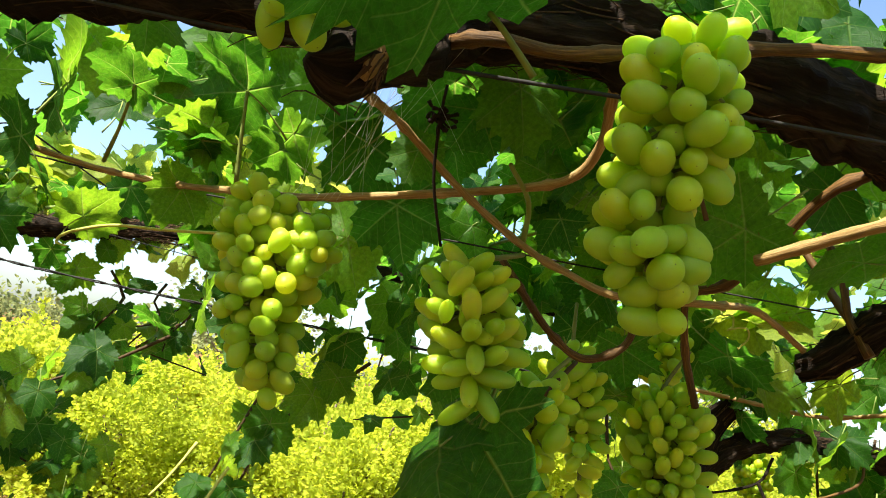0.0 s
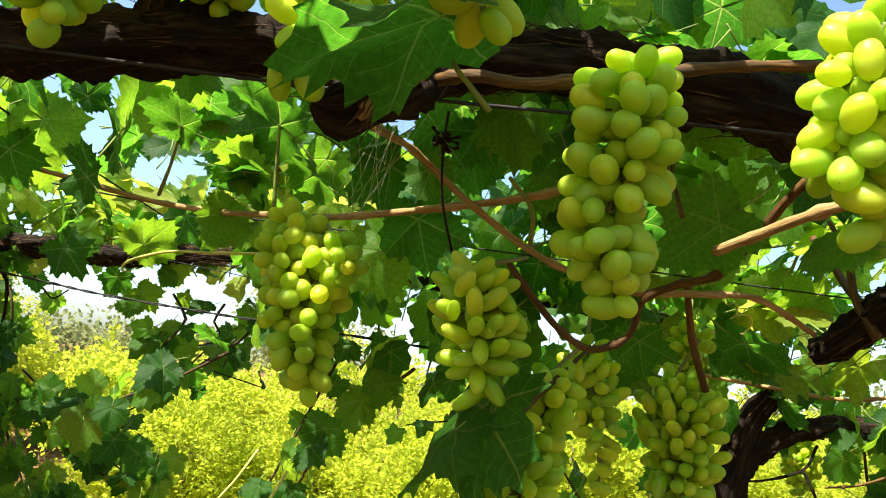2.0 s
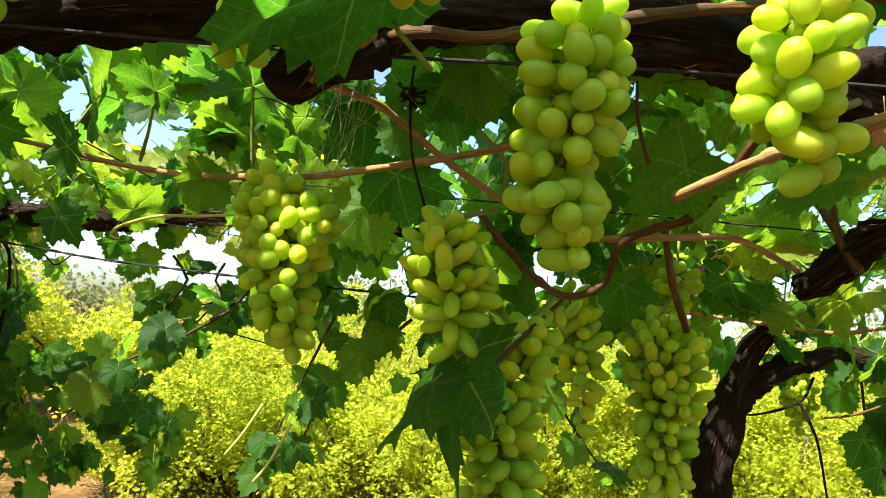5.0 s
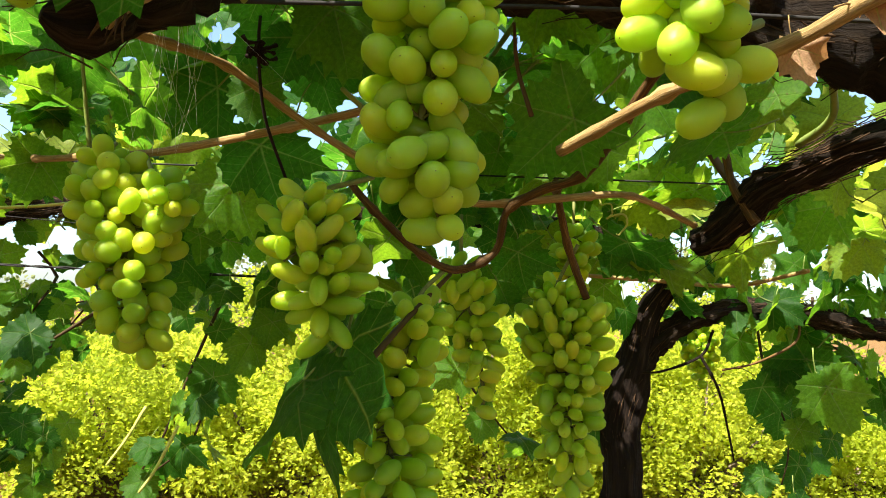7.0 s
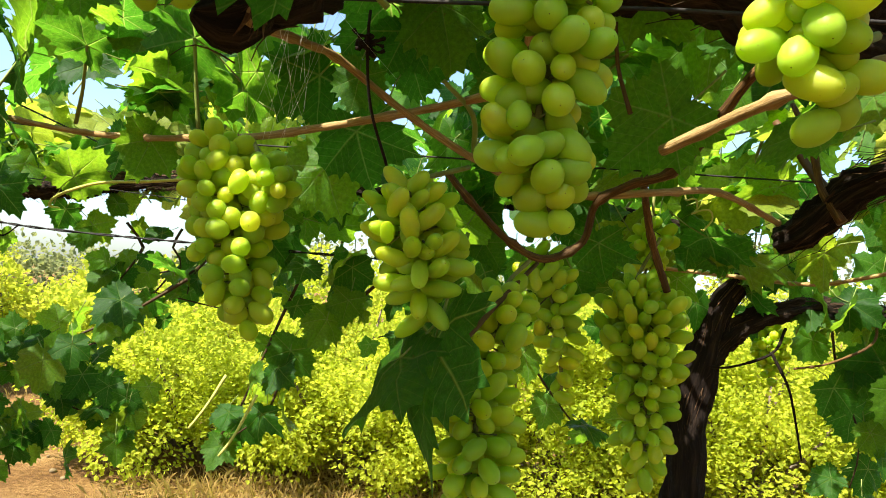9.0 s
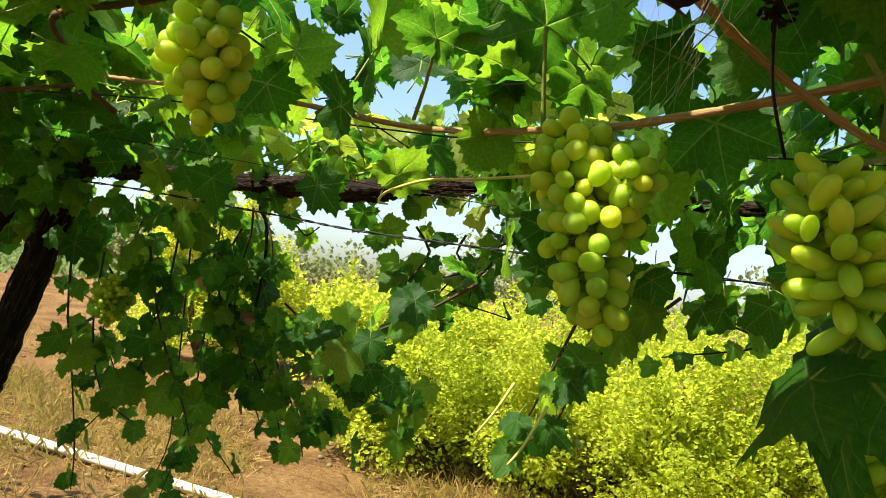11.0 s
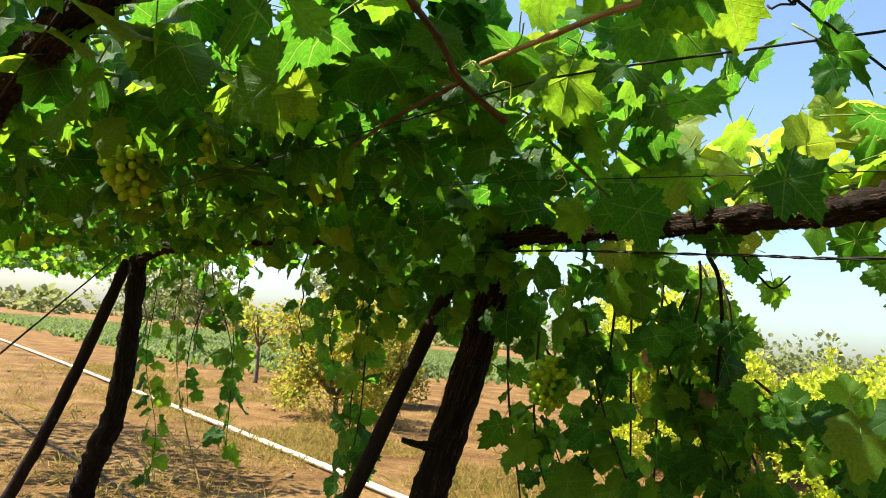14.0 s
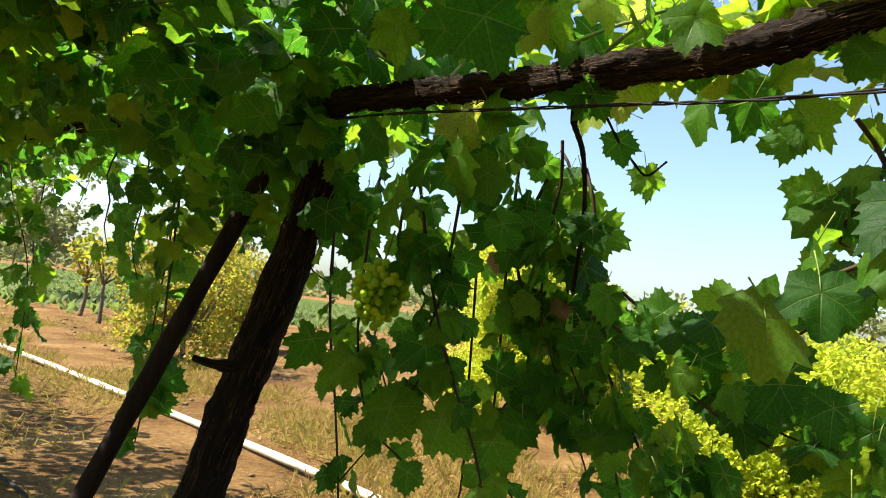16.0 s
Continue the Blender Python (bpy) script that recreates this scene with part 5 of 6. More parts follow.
f_edge.add((-1.089, 2.204, 1.335), (-0.038, -0.019, -0.078), (-0.13, -0.95, 0.27), 0.066)
f_edge.add((-1.034, 2.224, 1.312), (0.049, 0.017, 0.047), (-0.37, -0.76, 0.54), 0.051)
f_edge.add((-1.047, 2.216, 1.259), (0.035, 0.004, -0.084), (0.11, -0.99, 0.12), 0.067)
f_edge.add((-0.980, 2.187, 1.261), (0.055, 0.011, -0.057), (-0.01, -0.85, 0.52), 0.059)
f_edge.add((-0.926, 2.199, 1.214), (0.052, 0.008, -0.045), (-0.01, -0.80, 0.60), 0.051)
f_edge.add((-1.136, 2.235, 1.245), (-0.061, -0.024, 0.045), (0.13, -0.89, 0.43), 0.058)
f_edge.add((-1.225, 2.181, 1.134), (0.084, 0.026, -0.067), (0.28, -0.58, 0.77), 0.082)
f_edge.add((-1.229, 2.252, 1.308), (0.064, 0.029, 0.042), (0.33, -0.88, 0.33), 0.061)
f_edge.add((-1.008, 2.281, 1.482), (-0.038, -0.019, 0.059), (0.32, -0.93, 0.17), 0.054)
f_edge.add((-0.978, 2.294, 1.413), (-0.033, -0.009, -0.045), (0.31, -0.84, 0.44), 0.042)
f_edge.add((-1.505, 2.138, 1.536), (-0.084, -0.054, -0.096), (0.37, -0.93, -0.04), 0.102)
f_edge.add((-1.409, 2.143, 1.527), (0.089, 0.056, -0.025), (0.72, -0.68, 0.10), 0.080)
f_edge.add((-1.426, 2.140, 1.455), (0.046, 0.032, -0.099), (0.82, -0.39, 0.41), 0.084)
f_edge.add((-1.528, 2.133, 1.388), (-0.048, -0.039, -0.104), (0.48, -0.86, 0.18), 0.090)
f_edge.add((-1.475, 2.170, 1.347), (-0.048, -0.038, -0.104), (0.66, -0.67, 0.34), 0.089)
f_edge.add((-1.380, 2.172, 1.356), (0.062, 0.035, -0.038), (0.90, -0.43, 0.12), 0.060)
f_edge.add((-1.487, 2.152, 1.188), (-0.002, -0.019, -0.106), (0.68, -0.67, 0.29), 0.080)
f_edge.add((-1.736, 2.019, 1.249), (-0.050, -0.061, -0.083), (0.86, -0.33, 0.40), 0.085)
f_edge.add((-1.652, 2.007, 1.103), (0.082, 0.049, -0.092), (0.41, -0.80, 0.44), 0.098)
f_edge.add((-1.532, 2.037, 1.079), (0.053, 0.021, -0.080), (0.48, -0.79, 0.39), 0.073)
f_edge.add((-1.732, 1.932, 1.115), (0.068, 0.047, -0.084), (0.70, -0.60, 0.38), 0.087)
f_edge.add((-1.941, 1.864, 1.232), (-0.015, -0.036, -0.104), (0.85, 0.11, 0.52), 0.082)
f_edge.add((-1.887, 1.925, 1.189), (-0.035, -0.057, -0.081), (0.87, -0.19, 0.45), 0.078)


def open_sky(p):
    """False where the canopy is open to the sky."""
    if -1.22 < p.x < -0.55 and 1.08 < p.y < 1.80:
        return False
    if p.y < 0.5 and abs(p.x) < 0.42 and p.z < 1.9 and p.y > -0.25:
        return False
    if 0.0 < p.x < 0.26 and 0.08 < p.y < 0.38:
        return False
    if -0.78 < p.x < -0.10 and 0.62 < p.y < 1.30 and p.z < 2.1:
        return False
    return True


def below_edge(p):
    """False in the gap under the edge through which the sky shows."""
    return not (p.y > 1.9 and -1.33 < p.x < -1.02 and 1.38 < p.z < 1.66)


def shoots_along(foliage, x0, x1, step, y0, reach, z0, seed, single, name="shoot_growth", lift=0.10, keep=open_sky, size=(0.055, 0.085)):
    """Shoots trained away from a cordon over the wires."""
    rng = random.Random(seed)
    chunks = []
    x = x0
    while x < x1:
        ln = reach * rng.uniform(0.6, 1.1)
        dx = rng.gauss(0, 0.22)
        z = z0 + rng.uniform(0.0, 0.05)
        pts = [(x, y0, z), (x + dx * 0.3, y0 + ln * 0.33, z + lift * rng.uniform(0.3, 1.2)), (x + dx * 0.7, y0 + ln * 0.66, z + lift * rng.uniform(0.1, 1.2)), (x + dx, y0 + ln, z + lift * rng.uniform(-0.6, 0.8))]
        if keep is None or all(keep(Vector(p)) for p in pts[1:]):
            chunks.append(grow_shoot(foliage, pts, rng, 0.0038, 0.07, size, single, keep))
        else:
            grow_shoot(foliage, pts, rng, 0.0038, 0.07, size, single, keep, cane=False)
        x += step * rng.uniform(0.6, 1.4)
    v, f = merged(chunks)
    part(name, mesh_of(name, v, f, M_GREENCANE), foliage.vine, "thin green and tan shoots", None, "stuff")


shoots_along(f_mid, -1.6, -0.15, 0.17, 0.60, 1.15, 1.85, 31, True)
shoots_along(f_mid, -0.15, 0.25, 0.11, 0.60, 1.15, 1.84, 41, True)
shoots_along(f_mid, 0.25, 1.6, 0.42, 0.60, 1.15, 1.86, 47, True)
shoots_along(f_back, -0.6, 0.4, 0.13, 1.86, -0.9, 1.78, 32, True)
shoots_along(f_back, 0.4, 2.4, 0.38, 1.86, -0.9, 1.80, 42, True)
shoots_along(f_left, -3.0, -0.6, 0.11, 1.84, -0.9, 1.79, 33, True)
shoots_along(f_far, -6.5, -3.0, 0.10, 1.85, -1.2, 1.84, 34, False)
shoots_along(f_near, -6.5, -1.6, 0.07, 0.56, 1.2, 1.84, 35, False)
shoots_along(f_near, -6.5, -1.0, 0.07, 0.50, -1.3, 1.86, 36, False)
shoots_along(f_near, -1.0, 3.0, 0.16, 0.50, -1.3, 1.86, 46, False)
# unseen row behind the camera, without a cordon, added for its shade
shoots_along(f_near, -6.5, 3.0, 0.13, -0.75, -1.4, 1.86, 37, False)
shoots_along(f_mid, 1.7, 3.5, 0.12, 0.60, 1.2, 1.84, 38, False)
shoots_along(f_edge, -2.6, 2.4, 0.12, 1.9, 0.5, 1.80, 39, False, lift=0.12)
shoots_along(f_far, -12.0, -2.6, 0.08, 1.85, 1.05, 1.92, 49, False, lift=0.08)
shoots_along(f_far, -12.0, -6.5, 0.15, 1.85, -1.3, 1.86, 50, False)


def clump(foliage, lo, hi, count, seed, size=(0.055, 0.085), single=False, face=(0, -0.3, 0.7), down=0.9, keep=None):
    """Leaves hanging thick in one stretch of the trellis."""
    rng = random.Random(seed)
    for _ in range(count):
        at = Vector([rng.uniform(a, b) for a, b in zip(lo, hi)])
        if keep and not keep(at):
            continue
        tip = jitter(rng, 0.6) + Vector((0, 0, -down))
        foliage.add(at, tip, Vector(face) + jitter(rng, 0.5), rng.uniform(*size), single)


# unseen leaves added over the old cordon to shade most of the full cluster
for k in range(9):
    rng = random.Random(900 + k)
    over = Vector((-0.205, 0.76, 1.705 - 0.055 * (k % 3))) + SUN * rng.uniform(0.30, 0.48) + jitter(rng, 0.008)
    tip = Vector((0.6, -0.5, 0.0)) + jitter(rng, 0.4)
    f_near.add(over - tip.normalized() * 0.03, tip, SUN + jitter(rng, 0.2), rng.uniform(0.070, 0.088), False)

clump(f_left, (-2.7, 1.35, 1.63), (-1.60, 2.10, 1.92), 105, 51, (0.045, 0.07))
clump(f_left, (-2.95, 1.70, 1.50), (-1.85, 2.10, 1.70), 30, 52, (0.04, 0.065))
clump(f_far, (-4.6, 1.5, 1.80), (-2.7, 2.15, 2.02), 260, 53)
clump(f_left, (-2.40, 1.70, 1.60), (-1.86, 2.02, 1.84), 34, 76, (0.045, 0.075), True, (0.5, -0.6, 0.5))
clump(f_near, (-3.6, 0.5, 1.78), (-1.4, 1.4, 1.98), 230, 54)
clump(f_back, (-0.62, 1.55, 1.55), (0.40, 2.10, 1.88), 95, 55)
clump(f_back, (-0.10, 1.25, 1.58), (0.50, 1.8, 1.80), 26, 56)
clump(f_back, (0.45, 1.3, 1.70), (1.6, 2.1, 1.98), 12, 57)
clump(f_near, (-1.45, 0.42, 1.71), (-0.60, 0.68, 1.86), 40, 82, (0.05, 0.08), True, (0.2, -0.3, 0.8), 0.6)
clump(f_left, (-2.45, 1.60, 1.50), (-1.78, 2.12, 1.72), 80, 77, (0.038, 0.062), False, (0.4, -0.7, 0.4), keep=lambda p: p.y > 1.88 or p.z > 1.61)
clump(f_left, (-2.16, 1.76, 1.66), (-1.86, 1.90, 1.80), 20, 78, (0.05, 0.08), True, (0.5, -0.7, 0.4))
clump(f_left, (-1.75, 1.80, 1.50), (-1.40, 2.10, 1.72), 22, 59)
clump(f_left, (-2.52, 1.90, 1.50), (-2.14, 2.12, 1.68), 36, 84, (0.042, 0.066), False, (0.3, -0.5, 0.6))
clump(f_left, (-3.30, 1.98, 1.46), (-2.52, 2.18, 1.78), 110, 89, (0.045, 0.072), False, (0.3, -0.6, 0.5), keep=lambda p: p.z > 1.46 + 0.45 * max(0, -2.85 - p.x))
clump(f_back, (0.55, 1.82, 1.56), (1.32, 2.10, 1.75), 44, 90, (0.05, 0.08), True, (0, -0.5, 0.6))
clump(f_edge, (-1.56, 1.97, 1.12), (-1.24, 2.16, 1.56), 46, 85, (0.042, 0.070), True, (0.2, -0.7, 0.5))
clump(f_edge, (-2.00, 1.97, 1.16), (-1.64, 2.12, 1.52), 24, 86, (0.040, 0.064), True, (0.2, -0.7, 0.5))
clump(f_edge, (-1.18, 2.00, 1.06), (-0.82, 2.14, 1.32), 22, 87, (0.045, 0.070), True, (0.2, -0.6, 0.6))
clump(f_left, (-3.4, 1.25, 1.97), (-1.45, 2.25, 2.16), 90, 79, (0.06, 0.09), False, (0, 0, 1), 0.2)
clump(f_far, (-6.8, 0.3, 1.95), (-3.3, 2.2, 2.16), 230, 80, (0.06, 0.09), False, (0, 0, 1), 0.2)
clump(f_mid, (-0.30, 0.62, 1.97), (0.05, 0.84, 2.08), 16, 83, (0.06, 0.09), False, (0, 0, 1), 0.2)
clump(f_near, (0.05, 0.66, 1.93), (0.42, 0.86, 2.08), 26, 81, (0.05, 0.08), False, (0, -0.4, 0.8), 0.4)
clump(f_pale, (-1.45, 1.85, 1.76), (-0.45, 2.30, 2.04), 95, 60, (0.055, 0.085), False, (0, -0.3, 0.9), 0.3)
clump(f_near, (-0.6, 0.20, 1.92), (1.0, 0.58, 2.06), 40, 63, keep=open_sky)
clump(f_near, (-0.50, 0.10, 1.90), (0.12, 0.66, 2.04), 80, 73, (0.055, 0.08), False, (0, 0, 1), 0.3, lambda p: not (abs(p.x + 0.26) < 0.05 and abs(p.y - 0.60) < 0.05) and p.x - p.y < -0.22)
clump(f_mid, (-0.80, 0.72, 1.84), (-0.15, 1.25, 2.02), 34, 64, (0.06, 0.085), True, (0, 0, 1), 0.15)
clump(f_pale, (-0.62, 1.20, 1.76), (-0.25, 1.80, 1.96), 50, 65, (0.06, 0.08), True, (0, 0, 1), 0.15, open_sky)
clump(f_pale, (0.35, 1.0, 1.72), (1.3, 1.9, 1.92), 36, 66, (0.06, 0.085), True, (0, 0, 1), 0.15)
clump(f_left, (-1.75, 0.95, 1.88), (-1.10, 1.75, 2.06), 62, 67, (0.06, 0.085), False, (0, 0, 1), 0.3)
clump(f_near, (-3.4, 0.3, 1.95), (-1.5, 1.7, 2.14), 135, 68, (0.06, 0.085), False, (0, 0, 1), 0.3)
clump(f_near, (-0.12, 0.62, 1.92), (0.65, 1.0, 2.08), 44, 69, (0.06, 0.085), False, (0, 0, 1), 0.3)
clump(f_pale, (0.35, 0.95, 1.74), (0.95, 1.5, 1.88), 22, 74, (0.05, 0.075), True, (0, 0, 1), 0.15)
clump(f_back, (0.85, 1.85, 1.58), (1.7, 2.2, 1.86), 46, 70)
clump(f_left, (-1.18, 1.19, 1.80), (-0.91, 1.44, 2.03), 20, 75, (0.05, 0.075), True, (0, -0.3, 0.8), 0.5)
clump(f_left, (-1.5, 0.75, 1.85), (-0.8, 1.05, 2.0), 26, 71, (0.06, 0.085), False, (0, 0, 1), 0.3)
clump(f_mid, (-0.55, 0.9, 1.84), (-0.05, 1.6, 2.0), 10, 61)
clump(f_mid, (-0.05, 0.75, 1.80), (0.5, 1.3, 2.0), 30, 62)


def train(foliage, pts, seed, size=(0.036, 0.058), spacing=0.050, face=(0.1, -0.85, 0.4), r=0.0035, material=None, label=""):
    """One shoot along given places, with its leaves."""
    c = grow_shoot(foliage, pts, random.Random(seed), r, spacing, size, True, below_edge, 0.9, None, face)
    part("shoot", mesh_of("shoot", *c, material or M_SHOOT), foliage.vine, label)


train(f_edge, [(-0.58, 2.22, 1.76), (-0.708, 2.25, 1.689), (-0.821, 2.25, 1.599), (-0.947, 2.25, 1.444), (-1.06, 2.25, 1.36)], 601, (0.05, 0.075))
train(f_edge, [(-0.30, 1.64, 1.62), (-0.346, 1.60, 1.471), (-0.369, 1.60, 1.406), (-0.406, 1.60, 1.303), (-0.45, 1.60, 1.23)], 602, (0.045, 0.065))
train(f_edge, [(-1.36, 2.12, 1.36), (-1.21, 2.12, 1.269), (-1.102, 2.12, 1.205), (-0.995, 2.12, 1.168), (-0.86, 2.12, 1.13)], 603, (0.042, 0.066))
train(f_edge, [(-0.72, 2.14, 1.60), (-0.867, 2.12, 1.468), (-0.953, 2.12, 1.387), (-1.029, 2.12, 1.347), (-1.23, 2.12, 1.327)], 604, (0.042, 0.066))
train(f_edge, [(-1.40, 2.12, 1.42), (-1.347, 2.12, 1.272), (-1.278, 2.12, 1.165), (-1.22, 2.12, 1.07), (-1.19, 2.12, 0.98)], 605)
train(f_edge, [(-1.45, 2.05, 1.70), (-1.478, 2.10, 1.62), (-1.497, 2.10, 1.507), (-1.49, 2.10, 1.341), (-1.42, 2.1, 1.2), (-1.33, 2.1, 1.03)], 606, (0.042, 0.066), 0.048)
train(f_edge, [(-2.09, 2.0, 1.52), (-2.059, 2.0, 1.279), (-2.0, 2.0, 1.09), (-1.94, 2.0, 0.86), (-1.93, 2.0, 0.74)], 607)
train(f_edge, [(-1.80, 2.0, 1.62), (-1.722, 2.0, 1.387), (-1.647, 2.0, 1.224), (-1.543, 2.0, 1.056), (-1.50, 2.0, 0.95)], 608)
train(f_edge, [(-1.95, 2.0, 1.5), (-1.948, 2.0, 1.263), (-1.872, 2.0, 1.062), (-1.711, 2.0, 0.983)], 609)
train(f_edge, [(-1.56, 2.2, 1.72), (-1.517, 2.2, 1.65), (-1.464, 2.2, 1.444), (-1.383, 2.2, 1.179), (-1.323, 2.2, 1.0)], 610, (0.040, 0.060), 0.052)
train(f_edge, [(-1.38, 2.2, 1.42), (-1.24, 2.2, 1.33), (-1.078, 2.2, 1.21), (-0.894, 2.2, 1.163)], 611, (0.042, 0.062))
train(f_far, [(-6.0, 2.1, 1.80), (-6.05, 2.1, 1.5), (-6.07, 2.1, 1.104), (-5.67, 2.1, 0.69), (-5.69, 2.1, 0.36)], 612, (0.06, 0.09))
train(f_far, [(-4.98, 2.1, 1.80), (-4.914, 2.1, 1.667), (-4.514, 2.1, 1.292), (-4.445, 2.1, 0.873), (-4.45, 2.1, 0.7)], 613, (0.06, 0.09))
train(f_far, [(-2.92, 2.0, 1.6), (-2.91, 2.0, 1.331), (-2.909, 2.0, 1.14), (-2.96, 2.0, 0.9), (-2.98, 2.0, 0.78)], 614, (0.05, 0.078), 0.036)
train(f_far, [(-3.06, 2.05, 1.66), (-3.04, 2.05, 1.42), (-3.07, 2.05, 1.18), (-3.05, 2.05, 0.98)], 622, (0.05, 0.078), 0.038)
train(f_edge, [(-0.139, 1.604, 1.587), (-0.228, 1.618, 1.50), (-0.316, 1.623, 1.413), (-0.348, 1.622, 1.307), (-0.425, 1.608, 1.236)], 617, (0.050, 0.075), 0.04)
train(f_edge, [(-0.591, 1.72, 1.561), (-0.709, 1.721, 1.479), (-0.793, 1.676, 1.426), (-0.859, 1.633, 1.365)], 618, (0.050, 0.075), 0.04)
train(f_back, [(0.14, 1.95, 1.62), (0.20, 1.93, 1.45), (0.26, 1.9, 1.36), (0.33, 1.88, 1.28)], 619, (0.055, 0.08), 0.05)
train(f_back, [(0.42, 1.98, 1.62), (0.44, 1.95, 1.48), (0.49, 1.92, 1.38), (0.47, 1.9, 1.24)], 620, (0.055, 0.08), 0.05)
train(f_back, [(0.95, 2.0, 1.62), (0.98, 2.0, 1.45), (1.04, 2.0, 1.30), (1.02, 2.0, 1.18)], 621, (0.055, 0.08), 0.05)
train(f_back, [(1.15, 2.1, 1.66), (1.146, 2.1, 1.536), (1.144, 2.1, 1.345), (1.151, 2.1, 1.2)], 615, (0.06, 0.085), 0.045)
train(f_back, [(0.95, 2.1, 1.62), (1.25, 2.1, 1.50), (1.36, 2.1, 1.30)], 616, (0.06, 0.085), 0.045)

def hang(foliage, x, y, z, down, seed, sway=0.1, size=(0.045, 0.07), spacing=0.06, face=(0.2, -0.8, 0.5)):
    """A shoot that hangs from the edge of the trellis."""
    rng = random.Random(seed)
    pts = [(x, y, z)]
    for k in range(1, 5):
        pts.append((x + sway * rng.gauss(0, 0.5) * k / 2, y + rng.gauss(0, 0.03), z - down * k / 4))
    c = grow_shoot(foliage, pts, rng, 0.0035, spacing, size, True, below_edge, 1.2, None, face)
    part("shoot", mesh_of("shoot", *c, M_SHOOT), foliage.vine)


HANG = random.Random(77)
for k, (x, down, z) in enumerate([(-2.30, 0.30, 1.62), (-2.02, 0.55, 1.66), (-1.86, 0.75, 1.66), (-1.76, 1.05, 1.66), (-1.70, 0.6, 1.66), (-1.60, 0.9, 1.66), (-1.52, 0.8, 1.66), (-1.44, 0.5, 1.66), (-0.90, 0.25, 1.70), (-0.78, 0.22, 1.70), (-0.66, 0.2, 1.72), (-0.5, 0.2, 1.74), (-0.3, 0.25, 1.74), (-0.12, 0.3, 1.74)]):
    hang(f_edge, x, 2.08 + HANG.uniform(-0.06, 0.12), z, down, 700 + k, 0.1, (0.034, 0.056), 0.055)
for k, (x, y, down) in enumerate([(-4.75, 2.2, 0.75), (-5.15, 2.1, 0.9), (-3.3, 2.05, 0.5), (-3.7, 2.1, 0.4), (-5.6, 2.1, 0.5)]):
    hang(f_far, x, y, 1.80, down, 740 + k, 0.06, (0.055, 0.08))

for fol in (f_pale, f_near, f_mid, f_back, f_left, f_far, f_edge):
    fol.close()


# ---- dry leaves, tendrils, threads ----
def dry_leaf(at, tip, normal, size, k, label):
    ob = new("dry_leaf", DRY_LEAVES[k])
    ob.matrix_basis = leaf_pose(at, tip, normal, size)
    tagged(ob, label, "leaf", "withered leaves")


dry_leaf((0.315, 0.352, 1.722), (0.06, 0.01, 0.035), (-0.3, -0.6, 0.7), 0.034, 0, "crumpled brown dry leaf caught on a cut cane")
dry_leaf((0.290, 0.375, 1.705), (0.012, 0.0, -0.035), (-0.2, -0.9, 0.2), 0.022, 1, "shrivelled tan leaf hanging from a cut cane")
dry_leaf((-0.44, 0.50, 1.83), (0.02, 0.0, -0.03), (0.3, -0.9, 0.2), 0.035, 2, "shrivelled brown leaf on the old cordon")


dry_leaf((-1.752, 1.822, 1.863), (-0.03, 0.0, 0.05), (0.6, -0.7, 0.3), 0.045, 0, "curled orange-brown leaf among the shaded leaves")
dry_leaf((-1.63, 2.10, 1.46), (0.01, 0.0, -0.05), (0.5, -0.8, 0.2), 0.040, 1, "pale tan withered leaf in the hanging curtain")
dry_leaf((-1.47, 2.12, 1.36), (0.05, 0.02, 0.01), (0.3, -0.7, 0.6), 0.050, 2, "pale tan withered leaf in the hanging curtain")


def tendril(parent, pts, r=0.0011, label="curling yellow-green tendril"):
    v, f = tube_data(pts, [r] * (len(pts) - 1) + [r * 0.5], sides=5, step=0.006)
    part("tendril", mesh_of("tendril", v, f, M_TENDRIL), parent, label)


def curl(start, way, turns, r, seed):
    rng = random.Random(seed)
    s, w = Vector(start), Vector(way)
    a = w.cross(Vector((0, 0, 1))).normalized()
    b = a.cross(w).normalized()
    pts = [s]
    n = 8 * turns
    for i in range(1, n):
        t = i / n
        q = s + w * t + (a * math.cos(i * 0.785) + b * math.sin(i * 0.785)) * r * t + jitter(rng, r * 0.08)
        pts.append(q)
    return pts


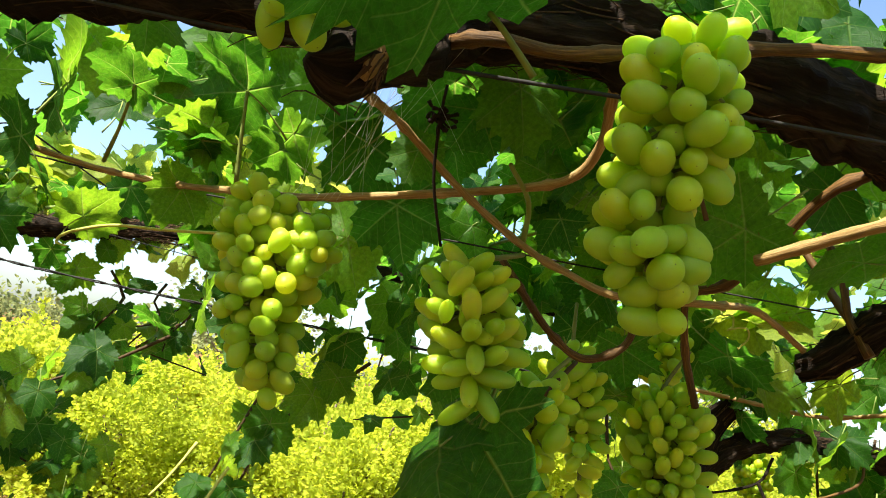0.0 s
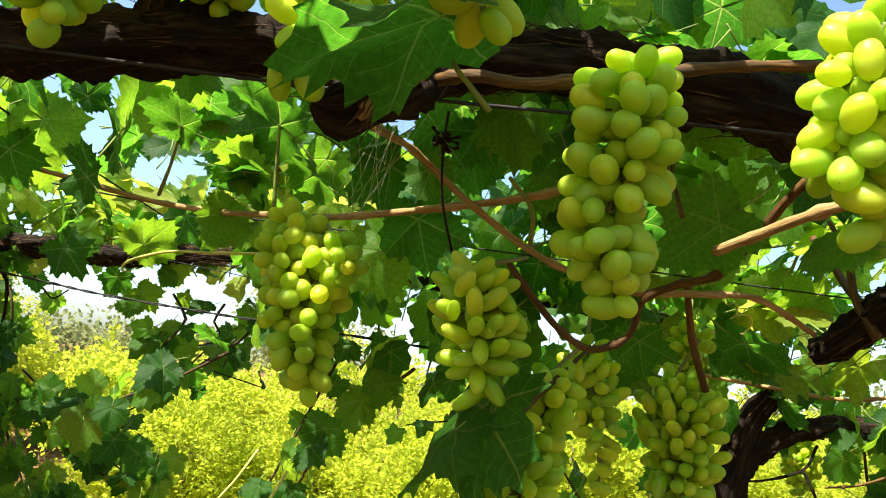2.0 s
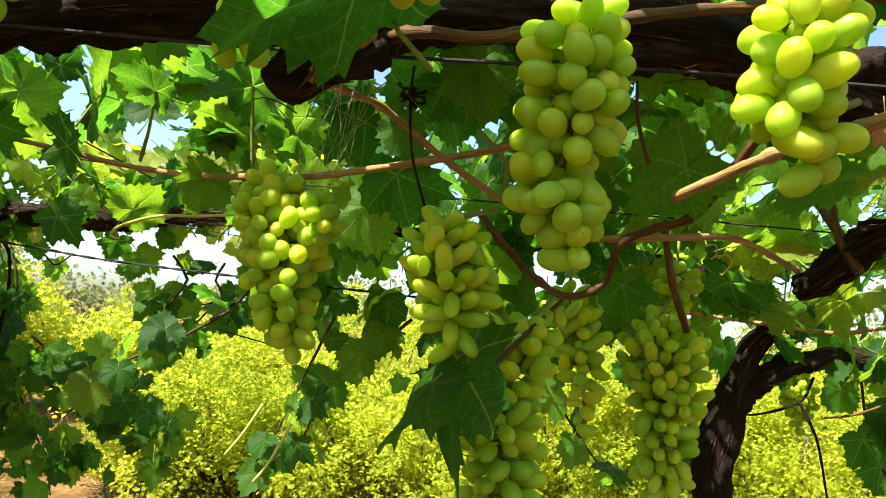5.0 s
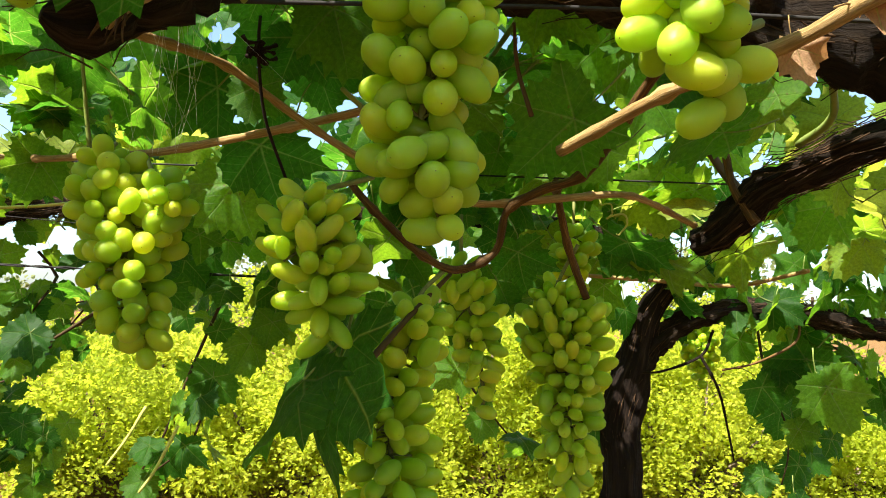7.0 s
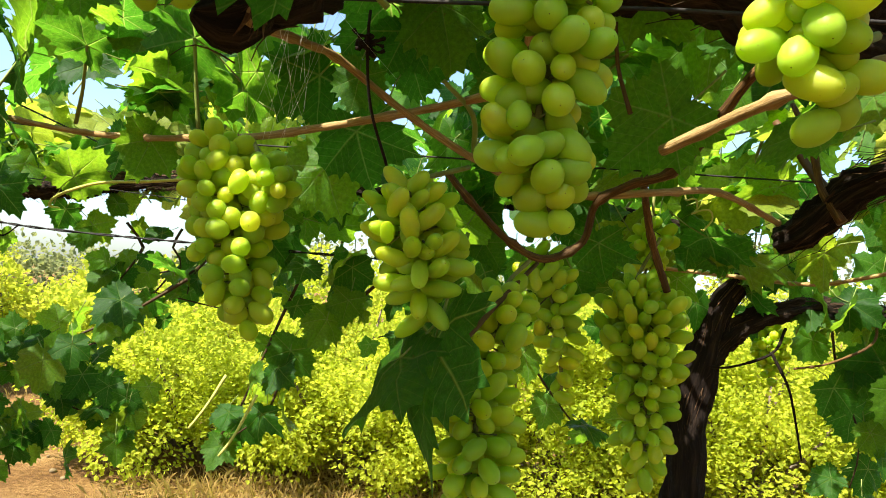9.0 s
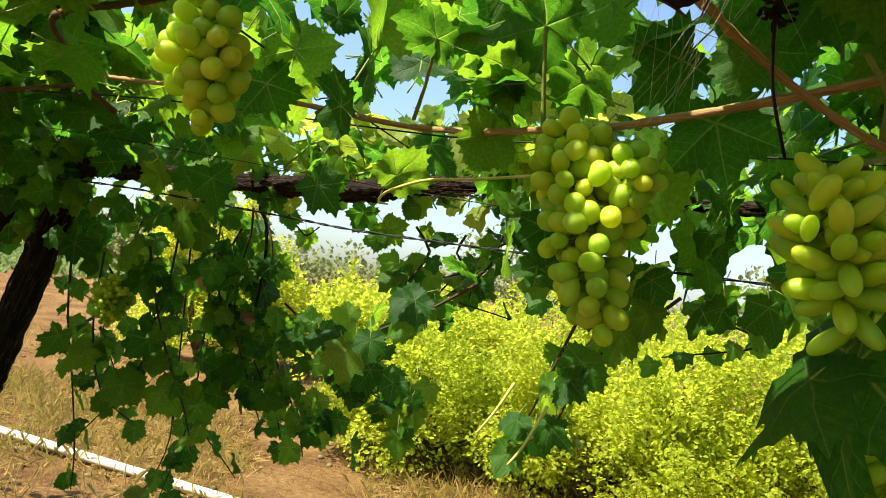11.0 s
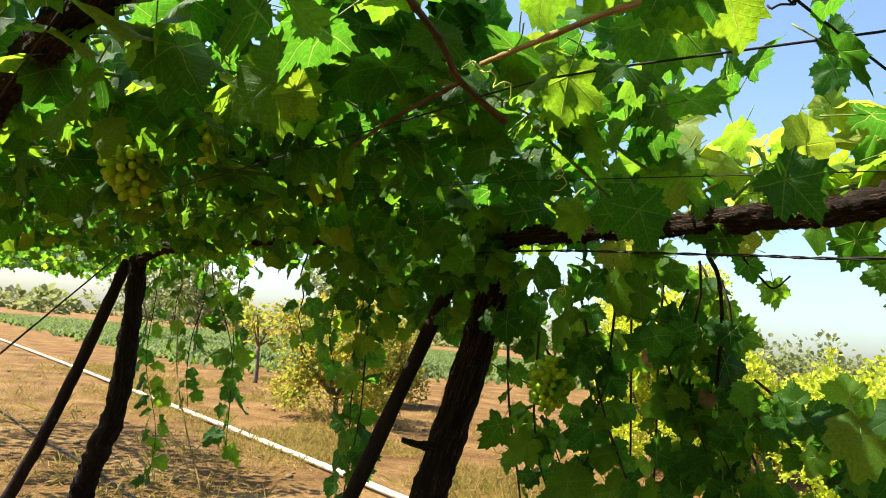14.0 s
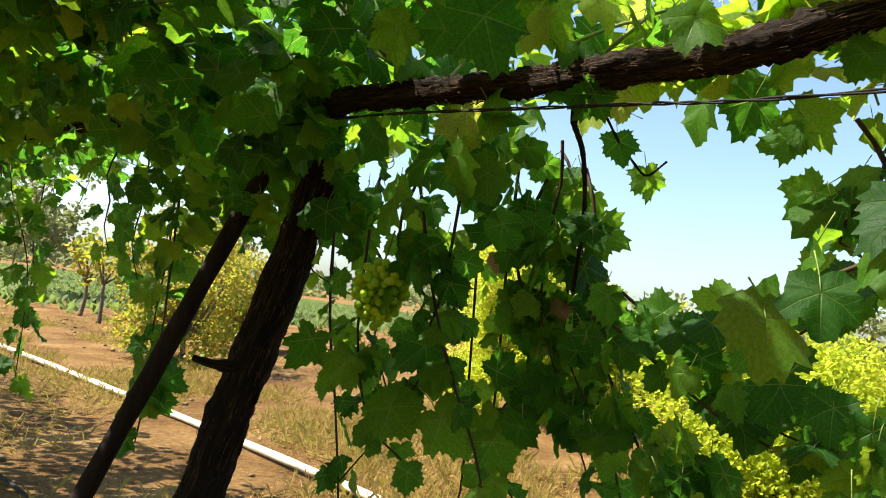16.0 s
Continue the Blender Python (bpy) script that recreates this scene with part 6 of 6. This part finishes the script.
tendril(vine_left, [(-0.28, 0.98, 1.70), (-0.38, 1.0, 1.69), (-0.46, 1.02, 1.685), (-0.52, 1.03, 1.665), (-0.53, 1.03, 1.65), (-0.515, 1.03, 1.648)], 0.0022)
for k, (s, w) in enumerate([((-1.2, 1.3, 1.77), (0.04, -0.03, -0.06)), ((-1.0, 0.95, 1.79), (0.05, 0.03, -0.05)), ((-0.35, 0.9, 1.75), (0.03, -0.02, -0.05)), ((-1.62, 1.75, 1.62), (0.05, -0.05, -0.04)), ((0.3, 0.9, 1.72), (0.03, -0.04, -0.05))]):
    tendril(vine_mid, curl(s, w, 3, 0.012, k))


def dried_flower(at, seed):
    """The dark dried remains of a flower stalk, a spray of short stems and knobs."""
    rng = random.Random(seed)
    c = Vector(at)
    chunks = [tube_data([c + Vector((0, 0, 0.03)), c, c + Vector((0.004, 0.02, -0.05)), c + Vector((0.02, 0.05, -0.10))], [0.0015] * 4, sides=5, step=0.01)]
    for _ in range(22):
        e = c + jitter(rng, 0.0065)
        chunks.append(tube_data([c + jitter(rng, 0.003), (c + e) / 2 + jitter(rng, 0.002), e], [0.0012, 0.0010, 0.0022], sides=5, step=0.004))
    v, f = merged(chunks)
    tagged(new("dried_flower_stalk", mesh_of("dried_flower_stalk", v, f, M_POST)), "dark dried flower stalk clinging to a cane", "stalk")


dried_flower((-0.034, 0.638, 1.781), 5)


def cobweb():
    rng = random.Random(9)
    chunks = []
    a0, a1 = Vector((-0.10, 0.49, 1.775)), Vector((-0.02, 0.46, 1.775))
    b0, b1 = Vector((-0.16, 0.70, 1.70)), Vector((-0.05, 0.66, 1.76))
    for _ in range(18):
        p = a0.lerp(a1, rng.random()) + jitter(rng, 0.008)
        q = b0.lerp(b1, rng.random()) + jitter(rng, 0.02)
        m = (p + q) / 2 + Vector((0, 0, -rng.uniform(0, 0.012)))
        chunks.append(tube_data([p, m, q], [0.00011] * 3, sides=3, step=0.04))
    v, f = merged(chunks)
    tagged(new("cobweb", mesh_of("cobweb", v, f, M_WEB)), "torn cobweb threads below the pruned stump", "cobweb", "", "stuff")


cobweb()
tagged(tube("hanging_string", [(-5.05, 1.95, 1.80), (-4.961, 1.95, 1.184), (-4.664, 1.95, 0.839), (-4.323, 1.95, 0.55), (-4.1, 1.95, 0.2), (-4.05, 1.95, 0.0)], [0.004] * 6, M_TAN, sides=5, step=0.1), "dangling brown string hanging to the ground", "string")
